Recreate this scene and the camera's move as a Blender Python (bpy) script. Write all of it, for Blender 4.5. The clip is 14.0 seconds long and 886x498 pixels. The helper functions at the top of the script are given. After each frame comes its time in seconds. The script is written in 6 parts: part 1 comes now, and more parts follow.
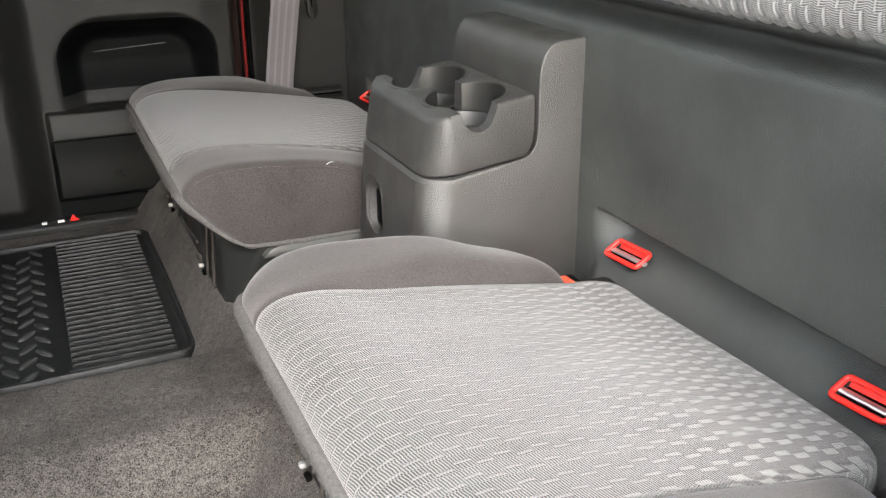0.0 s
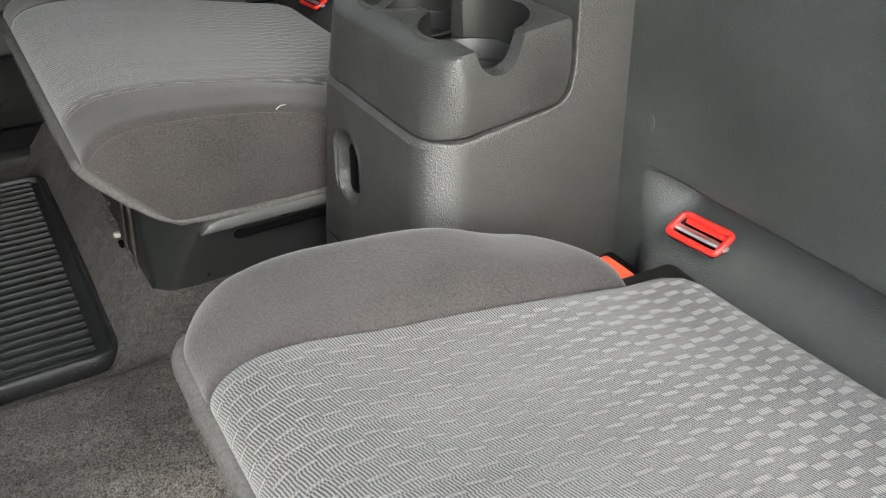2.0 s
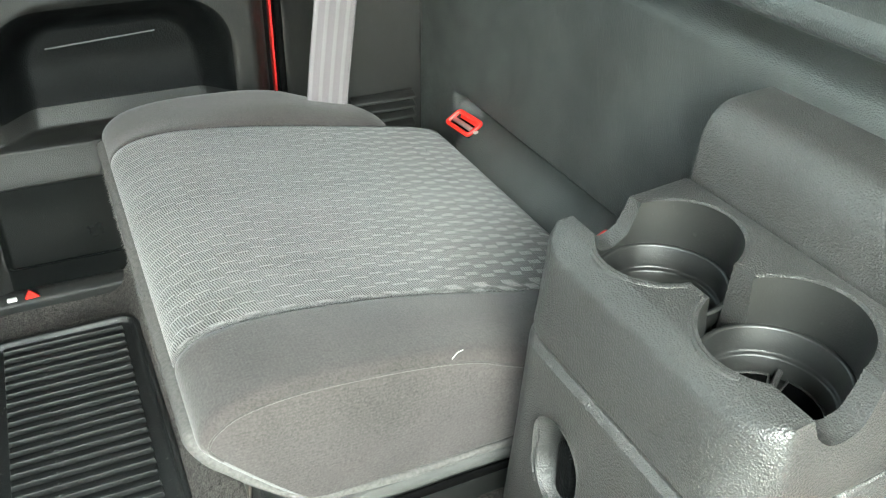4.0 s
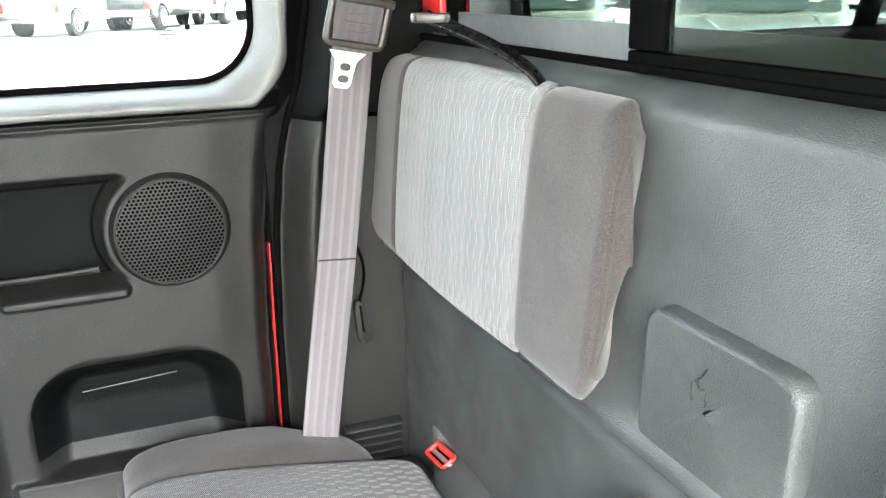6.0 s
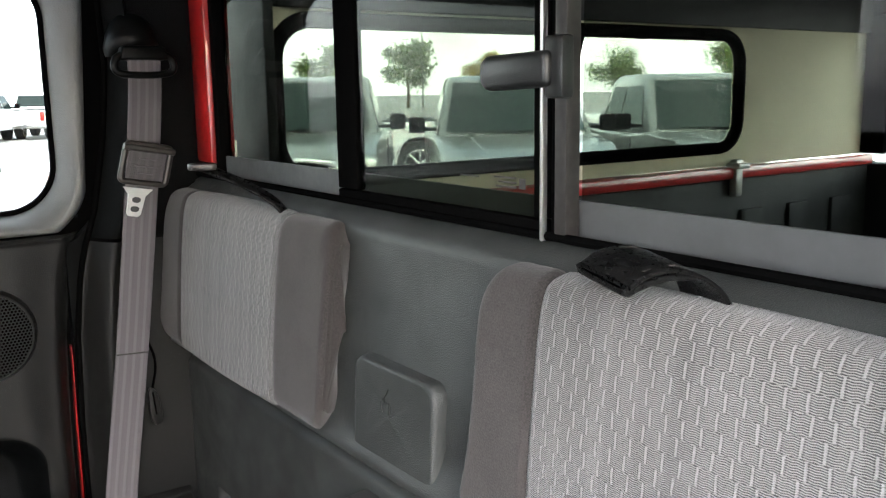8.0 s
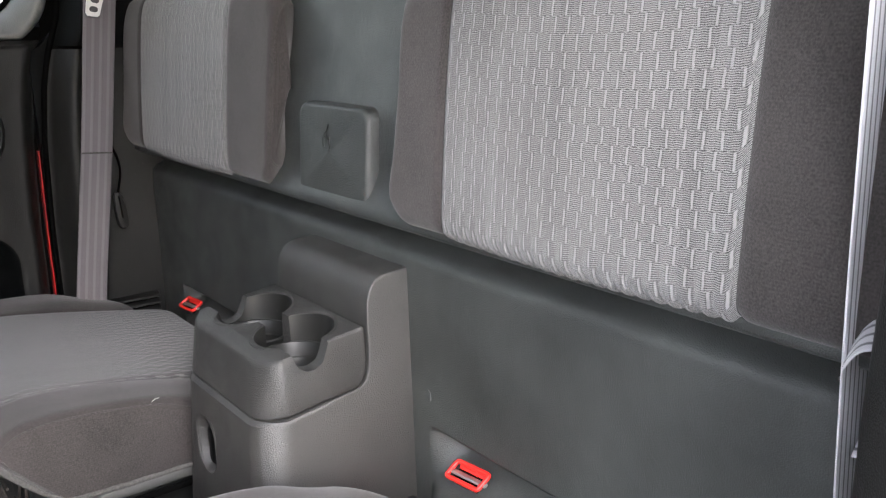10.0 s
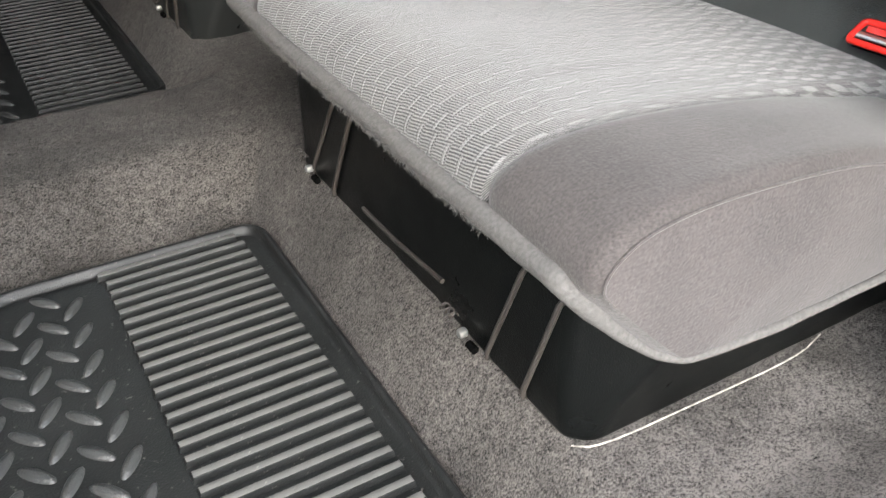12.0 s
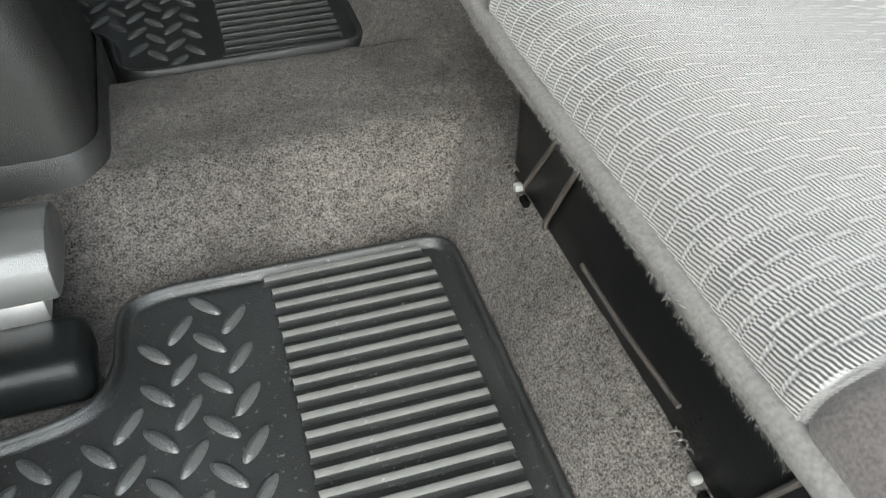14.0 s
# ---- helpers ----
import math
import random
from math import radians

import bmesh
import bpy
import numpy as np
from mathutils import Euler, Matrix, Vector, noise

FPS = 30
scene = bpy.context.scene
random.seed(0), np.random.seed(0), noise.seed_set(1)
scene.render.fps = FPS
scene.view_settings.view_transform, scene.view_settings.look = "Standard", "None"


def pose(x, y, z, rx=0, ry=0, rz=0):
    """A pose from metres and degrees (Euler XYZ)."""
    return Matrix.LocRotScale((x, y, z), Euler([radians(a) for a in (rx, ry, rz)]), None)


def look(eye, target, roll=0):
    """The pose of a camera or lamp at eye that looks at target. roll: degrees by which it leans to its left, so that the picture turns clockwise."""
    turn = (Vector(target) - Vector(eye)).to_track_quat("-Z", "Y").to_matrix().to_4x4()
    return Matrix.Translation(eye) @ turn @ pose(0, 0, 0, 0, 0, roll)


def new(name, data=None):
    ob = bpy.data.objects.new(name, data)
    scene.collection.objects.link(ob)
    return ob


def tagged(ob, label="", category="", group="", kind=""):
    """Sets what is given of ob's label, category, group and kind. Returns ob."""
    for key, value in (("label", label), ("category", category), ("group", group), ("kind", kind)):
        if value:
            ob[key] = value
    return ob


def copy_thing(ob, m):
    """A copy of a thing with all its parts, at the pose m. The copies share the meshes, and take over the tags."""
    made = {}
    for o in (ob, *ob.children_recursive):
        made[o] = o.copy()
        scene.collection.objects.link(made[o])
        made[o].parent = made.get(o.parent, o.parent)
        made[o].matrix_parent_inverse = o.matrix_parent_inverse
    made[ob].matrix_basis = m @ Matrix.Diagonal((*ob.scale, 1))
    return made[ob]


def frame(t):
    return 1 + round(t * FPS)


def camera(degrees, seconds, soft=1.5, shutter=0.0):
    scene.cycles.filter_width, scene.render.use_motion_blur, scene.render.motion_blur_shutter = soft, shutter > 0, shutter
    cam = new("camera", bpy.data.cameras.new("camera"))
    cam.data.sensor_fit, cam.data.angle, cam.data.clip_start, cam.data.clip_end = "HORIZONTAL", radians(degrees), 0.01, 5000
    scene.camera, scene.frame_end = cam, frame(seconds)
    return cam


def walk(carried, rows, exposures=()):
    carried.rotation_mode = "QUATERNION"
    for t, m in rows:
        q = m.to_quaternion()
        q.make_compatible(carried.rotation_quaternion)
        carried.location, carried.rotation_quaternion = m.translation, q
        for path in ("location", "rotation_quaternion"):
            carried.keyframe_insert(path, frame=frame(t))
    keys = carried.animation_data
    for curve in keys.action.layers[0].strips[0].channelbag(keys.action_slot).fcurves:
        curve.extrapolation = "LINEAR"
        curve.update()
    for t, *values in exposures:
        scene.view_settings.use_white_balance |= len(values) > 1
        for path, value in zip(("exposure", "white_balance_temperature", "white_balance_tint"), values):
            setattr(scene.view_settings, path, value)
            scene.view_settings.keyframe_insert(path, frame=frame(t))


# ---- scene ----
# ---------------------------------------------------------------- camera
cam = camera(53.1, 14.0, soft=1.2, shutter=0.1)
METRES, EYE, TILT, LEAN, TURN = 2.0, 0.515, -23.0, 0.0, -24.6
ROWS = [
    (0.0, 0.0, 0.0, 0.0, 0.0, 0.0, -0.0),
    (0.5, -0.0119, 0.0181, -0.0067, -0.78, -1.91, 1.26),
    (1.0, -0.0267, 0.0358, -0.0055, -3.87, -4.58, 2.24),
    (1.5, -0.0273, 0.071, 0.0106, -5.1, -6.82, 2.74),
    (2.0, -0.0294, 0.1186, 0.0403, -4.97, -8.04, 2.1),
    (2.5, -0.0399, 0.1625, 0.0653, -2.76, -9.17, -0.23),
    (4.8, -0.0719, 0.2583, 0.1558, 2.28, -6.24, -0.68),
    (5.0, -0.0608, 0.2642, 0.1663, 3.46, -4.01, -1.13),
    (5.2, -0.0571, 0.2428, 0.1775, 3.28, -1.59, -1.39),
    (5.5, -0.0407, 0.2221, 0.1869, 4.62, 2.7, -0.85),
    (6.0, -0.0295, 0.1697, 0.1943, 2.91, 5.91, -0.01),
    (6.5, -0.0192, 0.1236, 0.1957, -1.65, 9.54, 1.96),
    (7.0, -0.0172, 0.0815, 0.2002, -6.27, 12.34, 3.68),
    (9.5, -0.0053, -0.0222, 0.0707, -11.26, 11.7, 5.68),
    (10.0, -0.0042, -0.0102, 0.0475, -11.12, 8.09, 5.84),
    (10.5, -0.003, -0.0016, 0.0292, -11.09, 4.53, 5.89),
    (11.0, -0.0131, 0.0005, 0.0045, -10.92, 0.91, 6.01),
    (11.5, -0.032, 0.0014, -0.0319, -10.67, -4.63, 3.99),
    (12.0, -0.035, 0.0034, -0.0534, -4.93, -11.83, 2.76),
    (12.5, -0.0404, 0.0028, -0.0674, -1.15, -16.56, 1.25),
    (13.0, -0.039, 0.0161, -0.0587, 2.07, -18.6, -0.23),
    (13.5, -0.0374, 0.0495, -0.0419, 4.55, -18.43, -1.44),
    (14.0, -0.054, 0.0806, -0.0151, 7.15, -18.75, -2.55),
]

EXPOSURES = [(0.0, 3.45, 6450, 10.0), (1.0, 3.22, 6426, 8.2), (1.5, 3.12, 6380, 8.0), (2.0, 3.21, 6282, 5.0), (2.5, 3.8, 6160, 0.5), (4.8, 4.97, 5967, -6.8), (5.5, 5.37, 5860, -1.0), (6.0, 5.03, 6027, 6.0), (6.5, 4.48, 6174, 8.5), (7.2, 3.82, 6290, 9.5), (9.3, 2.85, 6110, 14.0), (10.0, 3.18, 6150, 14.0), (10.5, 3.7, 6290, 12.5), (11.0, 3.65, 6370, 10.0), (11.5, 3.29, 6380, 9.0), (12.0, 3.1, 6414, 8.6), (12.5, 3.81, 6398, 6.2), (13.0, 3.83, 6332, 4.8), (13.5, 3.61, 6266, 4.4), (14.0, 3.4, 6250, 3.0)]
walk(cam, [(t, pose(0, 0, EYE, TILT, LEAN, TURN) @ pose(METRES * x, METRES * y, METRES * z, 90 + pitch, roll, yaw)) for t, x, y, z, yaw, pitch, roll in ROWS], EXPOSURES)
SKY, SUN = 0.15, 0.62
# ---------------------------------------------------------------- light
world = bpy.data.worlds.new("sky")
scene.world = world
world.use_nodes = True
wn, wl = world.node_tree.nodes, world.node_tree.links
wn.clear()
sky = wn.new("ShaderNodeTexSky")
sky.sky_type = "NISHITA"
sky.sun_disc = False
sky.sun_elevation, sky.sun_rotation = radians(37.9), radians(201.0)
sky.dust_density, sky.air_density = 2.5, 1.2
wco = wn.new("ShaderNodeTexCoord")
wno = wn.new("ShaderNodeTexNoise")
wno.inputs["Scale"].default_value, wno.inputs["Detail"].default_value, wno.inputs["Roughness"].default_value = 2.6, 8, 0.6
wra = wn.new("ShaderNodeMapRange")
wra.inputs[1].default_value, wra.inputs[2].default_value = 0.38, 0.62
wmi = wn.new("ShaderNodeMix")
wmi.data_type = "RGBA"
wmi.inputs["B"].default_value = (12.2, 12.3, 12.4, 1)
wbg = wn.new("ShaderNodeBackground")
wbg.inputs["Strength"].default_value = SKY
wout = wn.new("ShaderNodeOutputWorld")
wl.new(wco.outputs["Generated"], wno.inputs["Vector"])
wl.new(wno.outputs["Fac"], wra.inputs[0])
wl.new(wra.outputs[0], wmi.inputs["Factor"])
wl.new(sky.outputs[0], wmi.inputs["A"])
wl.new(wmi.outputs["Result"], wbg.inputs["Color"])
wl.new(wbg.outputs[0], wout.inputs["Surface"])

sun = new("sun", bpy.data.lights.new("sun", "SUN"))
sun.data.energy, sun.data.angle, sun.data.color = SUN, radians(36), (0.985, 0.99, 1.0)
sun.matrix_world = look((-2.3, -6, 5.0), (0, 0, 0))


# ---------------------------------------------------------------- materials
def nodes_of(name):
    m = bpy.data.materials.new(name)
    m.use_nodes = True
    n, l = m.node_tree.nodes, m.node_tree.links
    return m, n, l, n["Principled BSDF"]


def ramp_mix(n, l, fac, a, b):
    mix = n.new("ShaderNodeMix")
    mix.data_type = "RGBA"
    mix.inputs["A"].default_value, mix.inputs["B"].default_value = (*a, 1), (*b, 1)
    l.new(fac, mix.inputs["Factor"])
    return mix.outputs["Result"]


def noise_at(n, l, scale, detail=4, rough=0.55, stretch=None):
    co = n.new("ShaderNodeTexCoord")
    no = n.new("ShaderNodeTexNoise")
    no.inputs["Scale"].default_value, no.inputs["Detail"].default_value, no.inputs["Roughness"].default_value = scale, detail, rough
    if stretch:
        mp = n.new("ShaderNodeMapping")
        mp.inputs["Scale"].default_value = stretch
        l.new(co.outputs["Object"], mp.inputs["Vector"])
        l.new(mp.outputs[0], no.inputs["Vector"])
    else:
        l.new(co.outputs["Object"], no.inputs["Vector"])
    return no.outputs["Fac"]


def spread(n, l, fac, lo, hi, a=0.0, b=1.0):
    r = n.new("ShaderNodeMapRange")
    for k, v in enumerate((lo, hi, a, b)):
        r.inputs[k + 1].default_value = v
    l.new(fac, r.inputs[0])
    return r.outputs[0]


def calc(n, l, op, a, b=0.0, c=None):
    m = n.new("ShaderNodeMath")
    m.operation = op
    for k, v in enumerate((a, b) if c is None else (a, b, c)):
        if isinstance(v, (int, float)):
            m.inputs[k].default_value = v
        else:
            l.new(v, m.inputs[k])
    return m.outputs[0]


def bumped(n, l, p, height, strength, distance):
    b = n.new("ShaderNodeBump")
    b.inputs["Strength"].default_value, b.inputs["Distance"].default_value = strength, distance
    l.new(height, b.inputs["Height"])
    l.new(b.outputs[0], p.inputs["Normal"])


def plastic(name, col, rough=0.5, grain=1100, depth=0.0003, vary=0.25, dust=0.0, spec=0.5):
    """Moulded plastic with a leather grain, cloudy wear and a little dust."""
    m, n, l, p = nodes_of(name)
    big = noise_at(n, l, 9, 5)
    d = tuple(c * (1 - vary) for c in col)
    u = tuple(c * (1 + vary) for c in col)
    colr = ramp_mix(n, l, spread(n, l, big, 0.3, 0.7), d, u)
    if dust:
        sp = spread(n, l, noise_at(n, l, 260, 2), 0.66, 0.78, 0, dust)
        mx = n.new("ShaderNodeMix")
        mx.data_type = "RGBA"
        mx.inputs["B"].default_value = (0.35, 0.33, 0.3, 1)
        l.new(sp, mx.inputs["Factor"])
        l.new(colr, mx.inputs["A"])
        colr = mx.outputs["Result"]
    l.new(colr, p.inputs["Base Color"])
    l.new(spread(n, l, noise_at(n, l, 22, 4), 0.3, 0.7, rough - 0.07, rough + 0.09), p.inputs["Roughness"])
    p.inputs["Specular IOR Level"].default_value = spec
    vo = n.new("ShaderNodeTexVoronoi")
    vo.inputs["Scale"].default_value = grain
    co = n.new("ShaderNodeTexCoord")
    l.new(co.outputs["Object"], vo.inputs["Vector"])
    bumped(n, l, p, vo.outputs["Distance"], 0.6, depth)
    return m


def plain(name, col, rough=0.5, metal=0.0, vary=0.12, scale=30, bump=0.0, spec=0.5):
    m, n, l, p = nodes_of(name)
    p.inputs["Specular IOR Level"].default_value = spec
    f = spread(n, l, noise_at(n, l, scale, 5), 0.3, 0.7)
    l.new(ramp_mix(n, l, f, tuple(c * (1 - vary) for c in col), tuple(min(1, c * (1 + vary)) for c in col)), p.inputs["Base Color"])
    p.inputs["Metallic"].default_value = metal
    l.new(spread(n, l, noise_at(n, l, scale * 2.3, 3), 0.3, 0.7, max(0.02, rough - 0.06), rough + 0.06), p.inputs["Roughness"])
    if bump:
        bumped(n, l, p, noise_at(n, l, scale * 12, 3), 0.3, bump)
    return m


def twill(name, col):
    """Plain seat cloth with a fine diagonal weave."""
    m, n, l, p = nodes_of(name)
    uv = n.new("ShaderNodeUVMap")
    sx = n.new("ShaderNodeSeparateXYZ")
    l.new(uv.outputs[0], sx.inputs[0])
    wave = calc(n, l, "SINE", calc(n, l, "MULTIPLY", sx.outputs[1], 2 * math.pi / 0.0024))
    cross = calc(n, l, "SINE", calc(n, l, "MULTIPLY", calc(n, l, "SUBTRACT", sx.outputs[0], sx.outputs[1]), 2 * math.pi / 0.0011))
    h = calc(n, l, "ADD", wave, calc(n, l, "MULTIPLY", cross, 0.5))
    fuzz = noise_at(n, l, 620, 4)
    big = spread(n, l, noise_at(n, l, 14, 5), 0.3, 0.7, -0.18, 0.18)
    f = calc(n, l, "ADD", calc(n, l, "MULTIPLY_ADD", h, 0.05, 0.5), calc(n, l, "ADD", big, spread(n, l, fuzz, 0.28, 0.72, -0.36, 0.36)))
    l.new(ramp_mix(n, l, f, tuple(c * 0.42 for c in col), tuple(c * 1.55 for c in col)), p.inputs["Base Color"])
    p.inputs["Roughness"].default_value = 0.9
    p.inputs["Sheen Weight"].default_value = 0.15
    p.inputs["Sheen Roughness"].default_value = 0.5
    p.inputs["Specular IOR Level"].default_value = 0.2
    bumped(n, l, p, fuzz, 0.5, 0.0007)
    return m


def woven(name, dark, mid, light, widen=None, pitch=0.00145, slant=0.0):
    """Seat centre cloth: rows of fine ribs broken by pale upright stitches, every second row set off.
    widen: where along the cloth the stitches grow into ribbed patches; slant: how far the ribs lean."""
    m, n, l, p = nodes_of(name)
    uv = n.new("ShaderNodeUVMap")
    sx = n.new("ShaderNodeSeparateXYZ")
    l.new(uv.outputs[0], sx.inputs[0])
    # the yarns wander a little
    wob_u = spread(n, l, noise_at(n, l, 55, 3), 0.25, 0.75, -0.0008, 0.0008)
    wob_v = spread(n, l, noise_at(n, l, 70, 3), 0.25, 0.75, -0.0003, 0.0003)
    u, v = calc(n, l, "ADD", sx.outputs[0], wob_u), calc(n, l, "ADD", sx.outputs[1], wob_v)
    row = calc(n, l, "DIVIDE", v, 0.0125)
    par = calc(n, l, "MODULO", calc(n, l, "FLOOR", row), 2.0)
    across = calc(n, l, "ADD", calc(n, l, "DIVIDE", u, 0.0138), calc(n, l, "MULTIPLY", par, 0.30))
    col = calc(n, l, "FRACT", across)
    dist = calc(n, l, "ABSOLUTE", calc(n, l, "SUBTRACT", col, 0.5))
    wide = 0.0 if widen is None else spread(n, l, v, widen[0], widen[1], 0.0, 0.13)
    stitch = calc(n, l, "MULTIPLY", spread(n, l, calc(n, l, "SUBTRACT", dist, wide), 0.040, 0.078, 1, 0),
                  spread(n, l, calc(n, l, "ABSOLUTE", calc(n, l, "SUBTRACT", calc(n, l, "FRACT", row), 0.5)), 0.43 if widen is None else 0.39, 0.49 if widen is None else 0.47, 1, 0))
    bend = calc(n, l, "MULTIPLY", calc(n, l, "SINE", calc(n, l, "MULTIPLY", col, 4 * math.pi)), 0.9 if slant == 0 else 0.3)
    lean = calc(n, l, "MULTIPLY_ADD", u, slant, v)
    brick = n.new("ShaderNodeTexWhiteNoise")
    brick.noise_dimensions = "2D"
    cell = n.new("ShaderNodeCombineXYZ")
    l.new(calc(n, l, "FLOOR", calc(n, l, "DIVIDE", u, 0.0138)), cell.inputs[0])
    l.new(cell.outputs[0], brick.inputs["Vector"])
    # each brick of the weave starts at its own phase and has its own shade
    phase = calc(n, l, "ADD", bend, calc(n, l, "MULTIPLY", brick.outputs["Value"], 5.0 if slant else 0.0))
    rib = calc(n, l, "SINE", calc(n, l, "ADD", calc(n, l, "MULTIPLY", lean, 2 * math.pi / pitch), phase))
    strand = noise_at(n, l, 900, 3, 0.7)
    ribc = calc(n, l, "MULTIPLY_ADD", rib, 0.85, 0.52)
    shade = spread(n, l, brick.outputs["Value"], 0, 1, -0.14, 0.14)
    fuzz = spread(n, l, strand, 0.25, 0.75, -0.28, 0.28)
    big = spread(n, l, noise_at(n, l, 12, 5), 0.3, 0.7, -0.12, 0.12)
    edge = spread(n, l, calc(n, l, "ABSOLUTE", calc(n, l, "SUBTRACT", calc(n, l, "SUBTRACT", dist, wide), 0.115)), 0.0, 0.05, 0.45, 1)
    f = calc(n, l, "MULTIPLY", calc(n, l, "ADD", calc(n, l, "ADD", ribc, shade), calc(n, l, "ADD", fuzz, big)), edge)
    ground = calc(n, l, "MULTIPLY", f, 1.0 if widen is None else spread(n, l, v, widen[0], widen[1], 1.0, 0.62))
    base = ramp_mix(n, l, ground, dark, mid)
    # the patches are ribbed too, across the stitch
    prib = calc(n, l, "SINE", calc(n, l, "MULTIPLY", v, 2 * math.pi / 0.0021))
    pf = calc(n, l, "ADD", calc(n, l, "MULTIPLY_ADD", prib, 0.0 if widen is None else spread(n, l, v, widen[0], widen[1], 0.35, 0.85), 0.72 if widen is None else 0.66), calc(n, l, "MULTIPLY", fuzz, 0.6))
    pf = pf if widen is None else calc(n, l, "MULTIPLY", pf, spread(n, l, v, widen[0], widen[1], 0.56, 1.0))
    pale = ramp_mix(n, l, pf, tuple((0.35 if widen is None else 0.22) * c for c in light), light)
    mx = n.new("ShaderNodeMix")
    mx.data_type = "RGBA"
    l.new(stitch, mx.inputs["Factor"])
    l.new(base, mx.inputs["A"])
    l.new(pale, mx.inputs["B"])
    l.new(mx.outputs["Result"], p.inputs["Base Color"])
    p.inputs["Roughness"].default_value = 0.8
    p.inputs["Sheen Weight"].default_value = 0.2
    p.inputs["Specular IOR Level"].default_value = 0.25
    relief = calc(n, l, "ADD", calc(n, l, "MULTIPLY", ribc, 0.5), calc(n, l, "ADD", calc(n, l, "MULTIPLY", stitch, 0.9), calc(n, l, "MULTIPLY", edge, 0.8)))
    bumped(n, l, p, calc(n, l, "ADD", relief, calc(n, l, "MULTIPLY", strand, 0.6)), 0.6, 0.0007)
    return m


def carpet_mat(name):
    m, n, l, p = nodes_of(name)
    fine = noise_at(n, l, 620, 2, 0.75)
    tuft = noise_at(n, l, 150, 4, 0.7)
    wear = noise_at(n, l, 6.0, 6, 0.62)
    speck = calc(n, l, "ADD", calc(n, l, "MULTIPLY", spread(n, l, fine, 0.36, 0.66), 0.72), calc(n, l, "MULTIPLY", spread(n, l, tuft, 0.34, 0.66), 0.34))
    f = calc(n, l, "MULTIPLY", speck, spread(n, l, wear, 0.36, 0.64, 0.50, 1.10))
    # paler towards the sill: patchy worn fibres, plus the doorway's light in the colour
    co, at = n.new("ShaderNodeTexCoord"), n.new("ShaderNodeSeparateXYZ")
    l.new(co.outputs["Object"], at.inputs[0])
    sill_pale = calc(n, l, "MULTIPLY", spread(n, l, at.outputs[1], -0.46, -0.62), spread(n, l, noise_at(n, l, 15, 5, 0.6), 0.36, 0.60, 0.25, 1.0))
    f = calc(n, l, "MULTIPLY", f, calc(n, l, "MULTIPLY_ADD", sill_pale, 0.95, 1.0))
    l.new(ramp_mix(n, l, f, (0.003, 0.0026, 0.0024), (0.104, 0.0955, 0.0885)), p.inputs["Base Color"])
    p.inputs["Roughness"].default_value = 0.95
    p.inputs["Specular IOR Level"].default_value = 0.05
    p.inputs["Sheen Weight"].default_value = 0.03
    bumped(n, l, p, calc(n, l, "ADD", fine, tuft), 0.8, 0.0022)
    return m


def webbing_mat(name, base, pale, stripe=0.0117, lo=0.1, hi=0.7):
    """Belt webbing with lengthwise stripes; the first texture coordinate runs across it in metres."""
    m, n, l, p = nodes_of(name)
    uv = n.new("ShaderNodeUVMap")
    sx = n.new("ShaderNodeSeparateXYZ")
    l.new(uv.outputs[0], sx.inputs[0])
    st = calc(n, l, "SINE", calc(n, l, "MULTIPLY", sx.outputs[0], 2 * math.pi / stripe))
    weave = calc(n, l, "SINE", calc(n, l, "MULTIPLY", calc(n, l, "ADD", sx.outputs[1], sx.outputs[0]), 2 * math.pi / 0.0016))
    f = calc(n, l, "ADD", spread(n, l, st, lo, hi, 0.0, 0.95), calc(n, l, "MULTIPLY", weave, 0.14))
    l.new(ramp_mix(n, l, f, base, pale), p.inputs["Base Color"])
    p.inputs["Roughness"].default_value = 0.6
    p.inputs["Sheen Weight"].default_value = 0.2
    bumped(n, l, p, calc(n, l, "ADD", weave, st), 0.4, 0.0004)
    return m


def tint_glass(name, tint):
    """Thin automotive glass: sees through with its tint, and mirrors at the surface."""
    m = bpy.data.materials.new(name)
    m.use_nodes = True
    n, l = m.node_tree.nodes, m.node_tree.links
    n.clear()
    t, g, mix, o = (n.new(k) for k in ("ShaderNodeBsdfTransparent", "ShaderNodeBsdfGlossy", "ShaderNodeMixShader", "ShaderNodeOutputMaterial"))
    t.inputs[0].default_value = (*tint, 1)
    g.inputs["Roughness"].default_value = 0.01
    lw = n.new("ShaderNodeLayerWeight")
    lw.inputs["Blend"].default_value = 0.5
    l.new(calc(n, l, "MULTIPLY_ADD", calc(n, l, "POWER", lw.outputs["Facing"], 5.0), 0.90, 0.008), mix.inputs[0])
    l.new(t.outputs[0], mix.inputs[1])
    l.new(g.outputs[0], mix.inputs[2])
    l.new(mix.outputs[0], o.inputs[0])
    return m


def paint(name, col, flake=0.0, coat=0.8):
    m, n, l, p = nodes_of(name)
    f = spread(n, l, noise_at(n, l, 3, 4), 0.3, 0.7)
    l.new(ramp_mix(n, l, f, tuple(c * 0.93 for c in col), tuple(min(1, c * 1.05) for c in col)), p.inputs["Base Color"])
    p.inputs["Metallic"].default_value = flake
    p.inputs["Roughness"].default_value = 0.32
    p.inputs["Coat Weight"].default_value = coat
    p.inputs["Coat Roughness"].default_value = 0.05
    return m


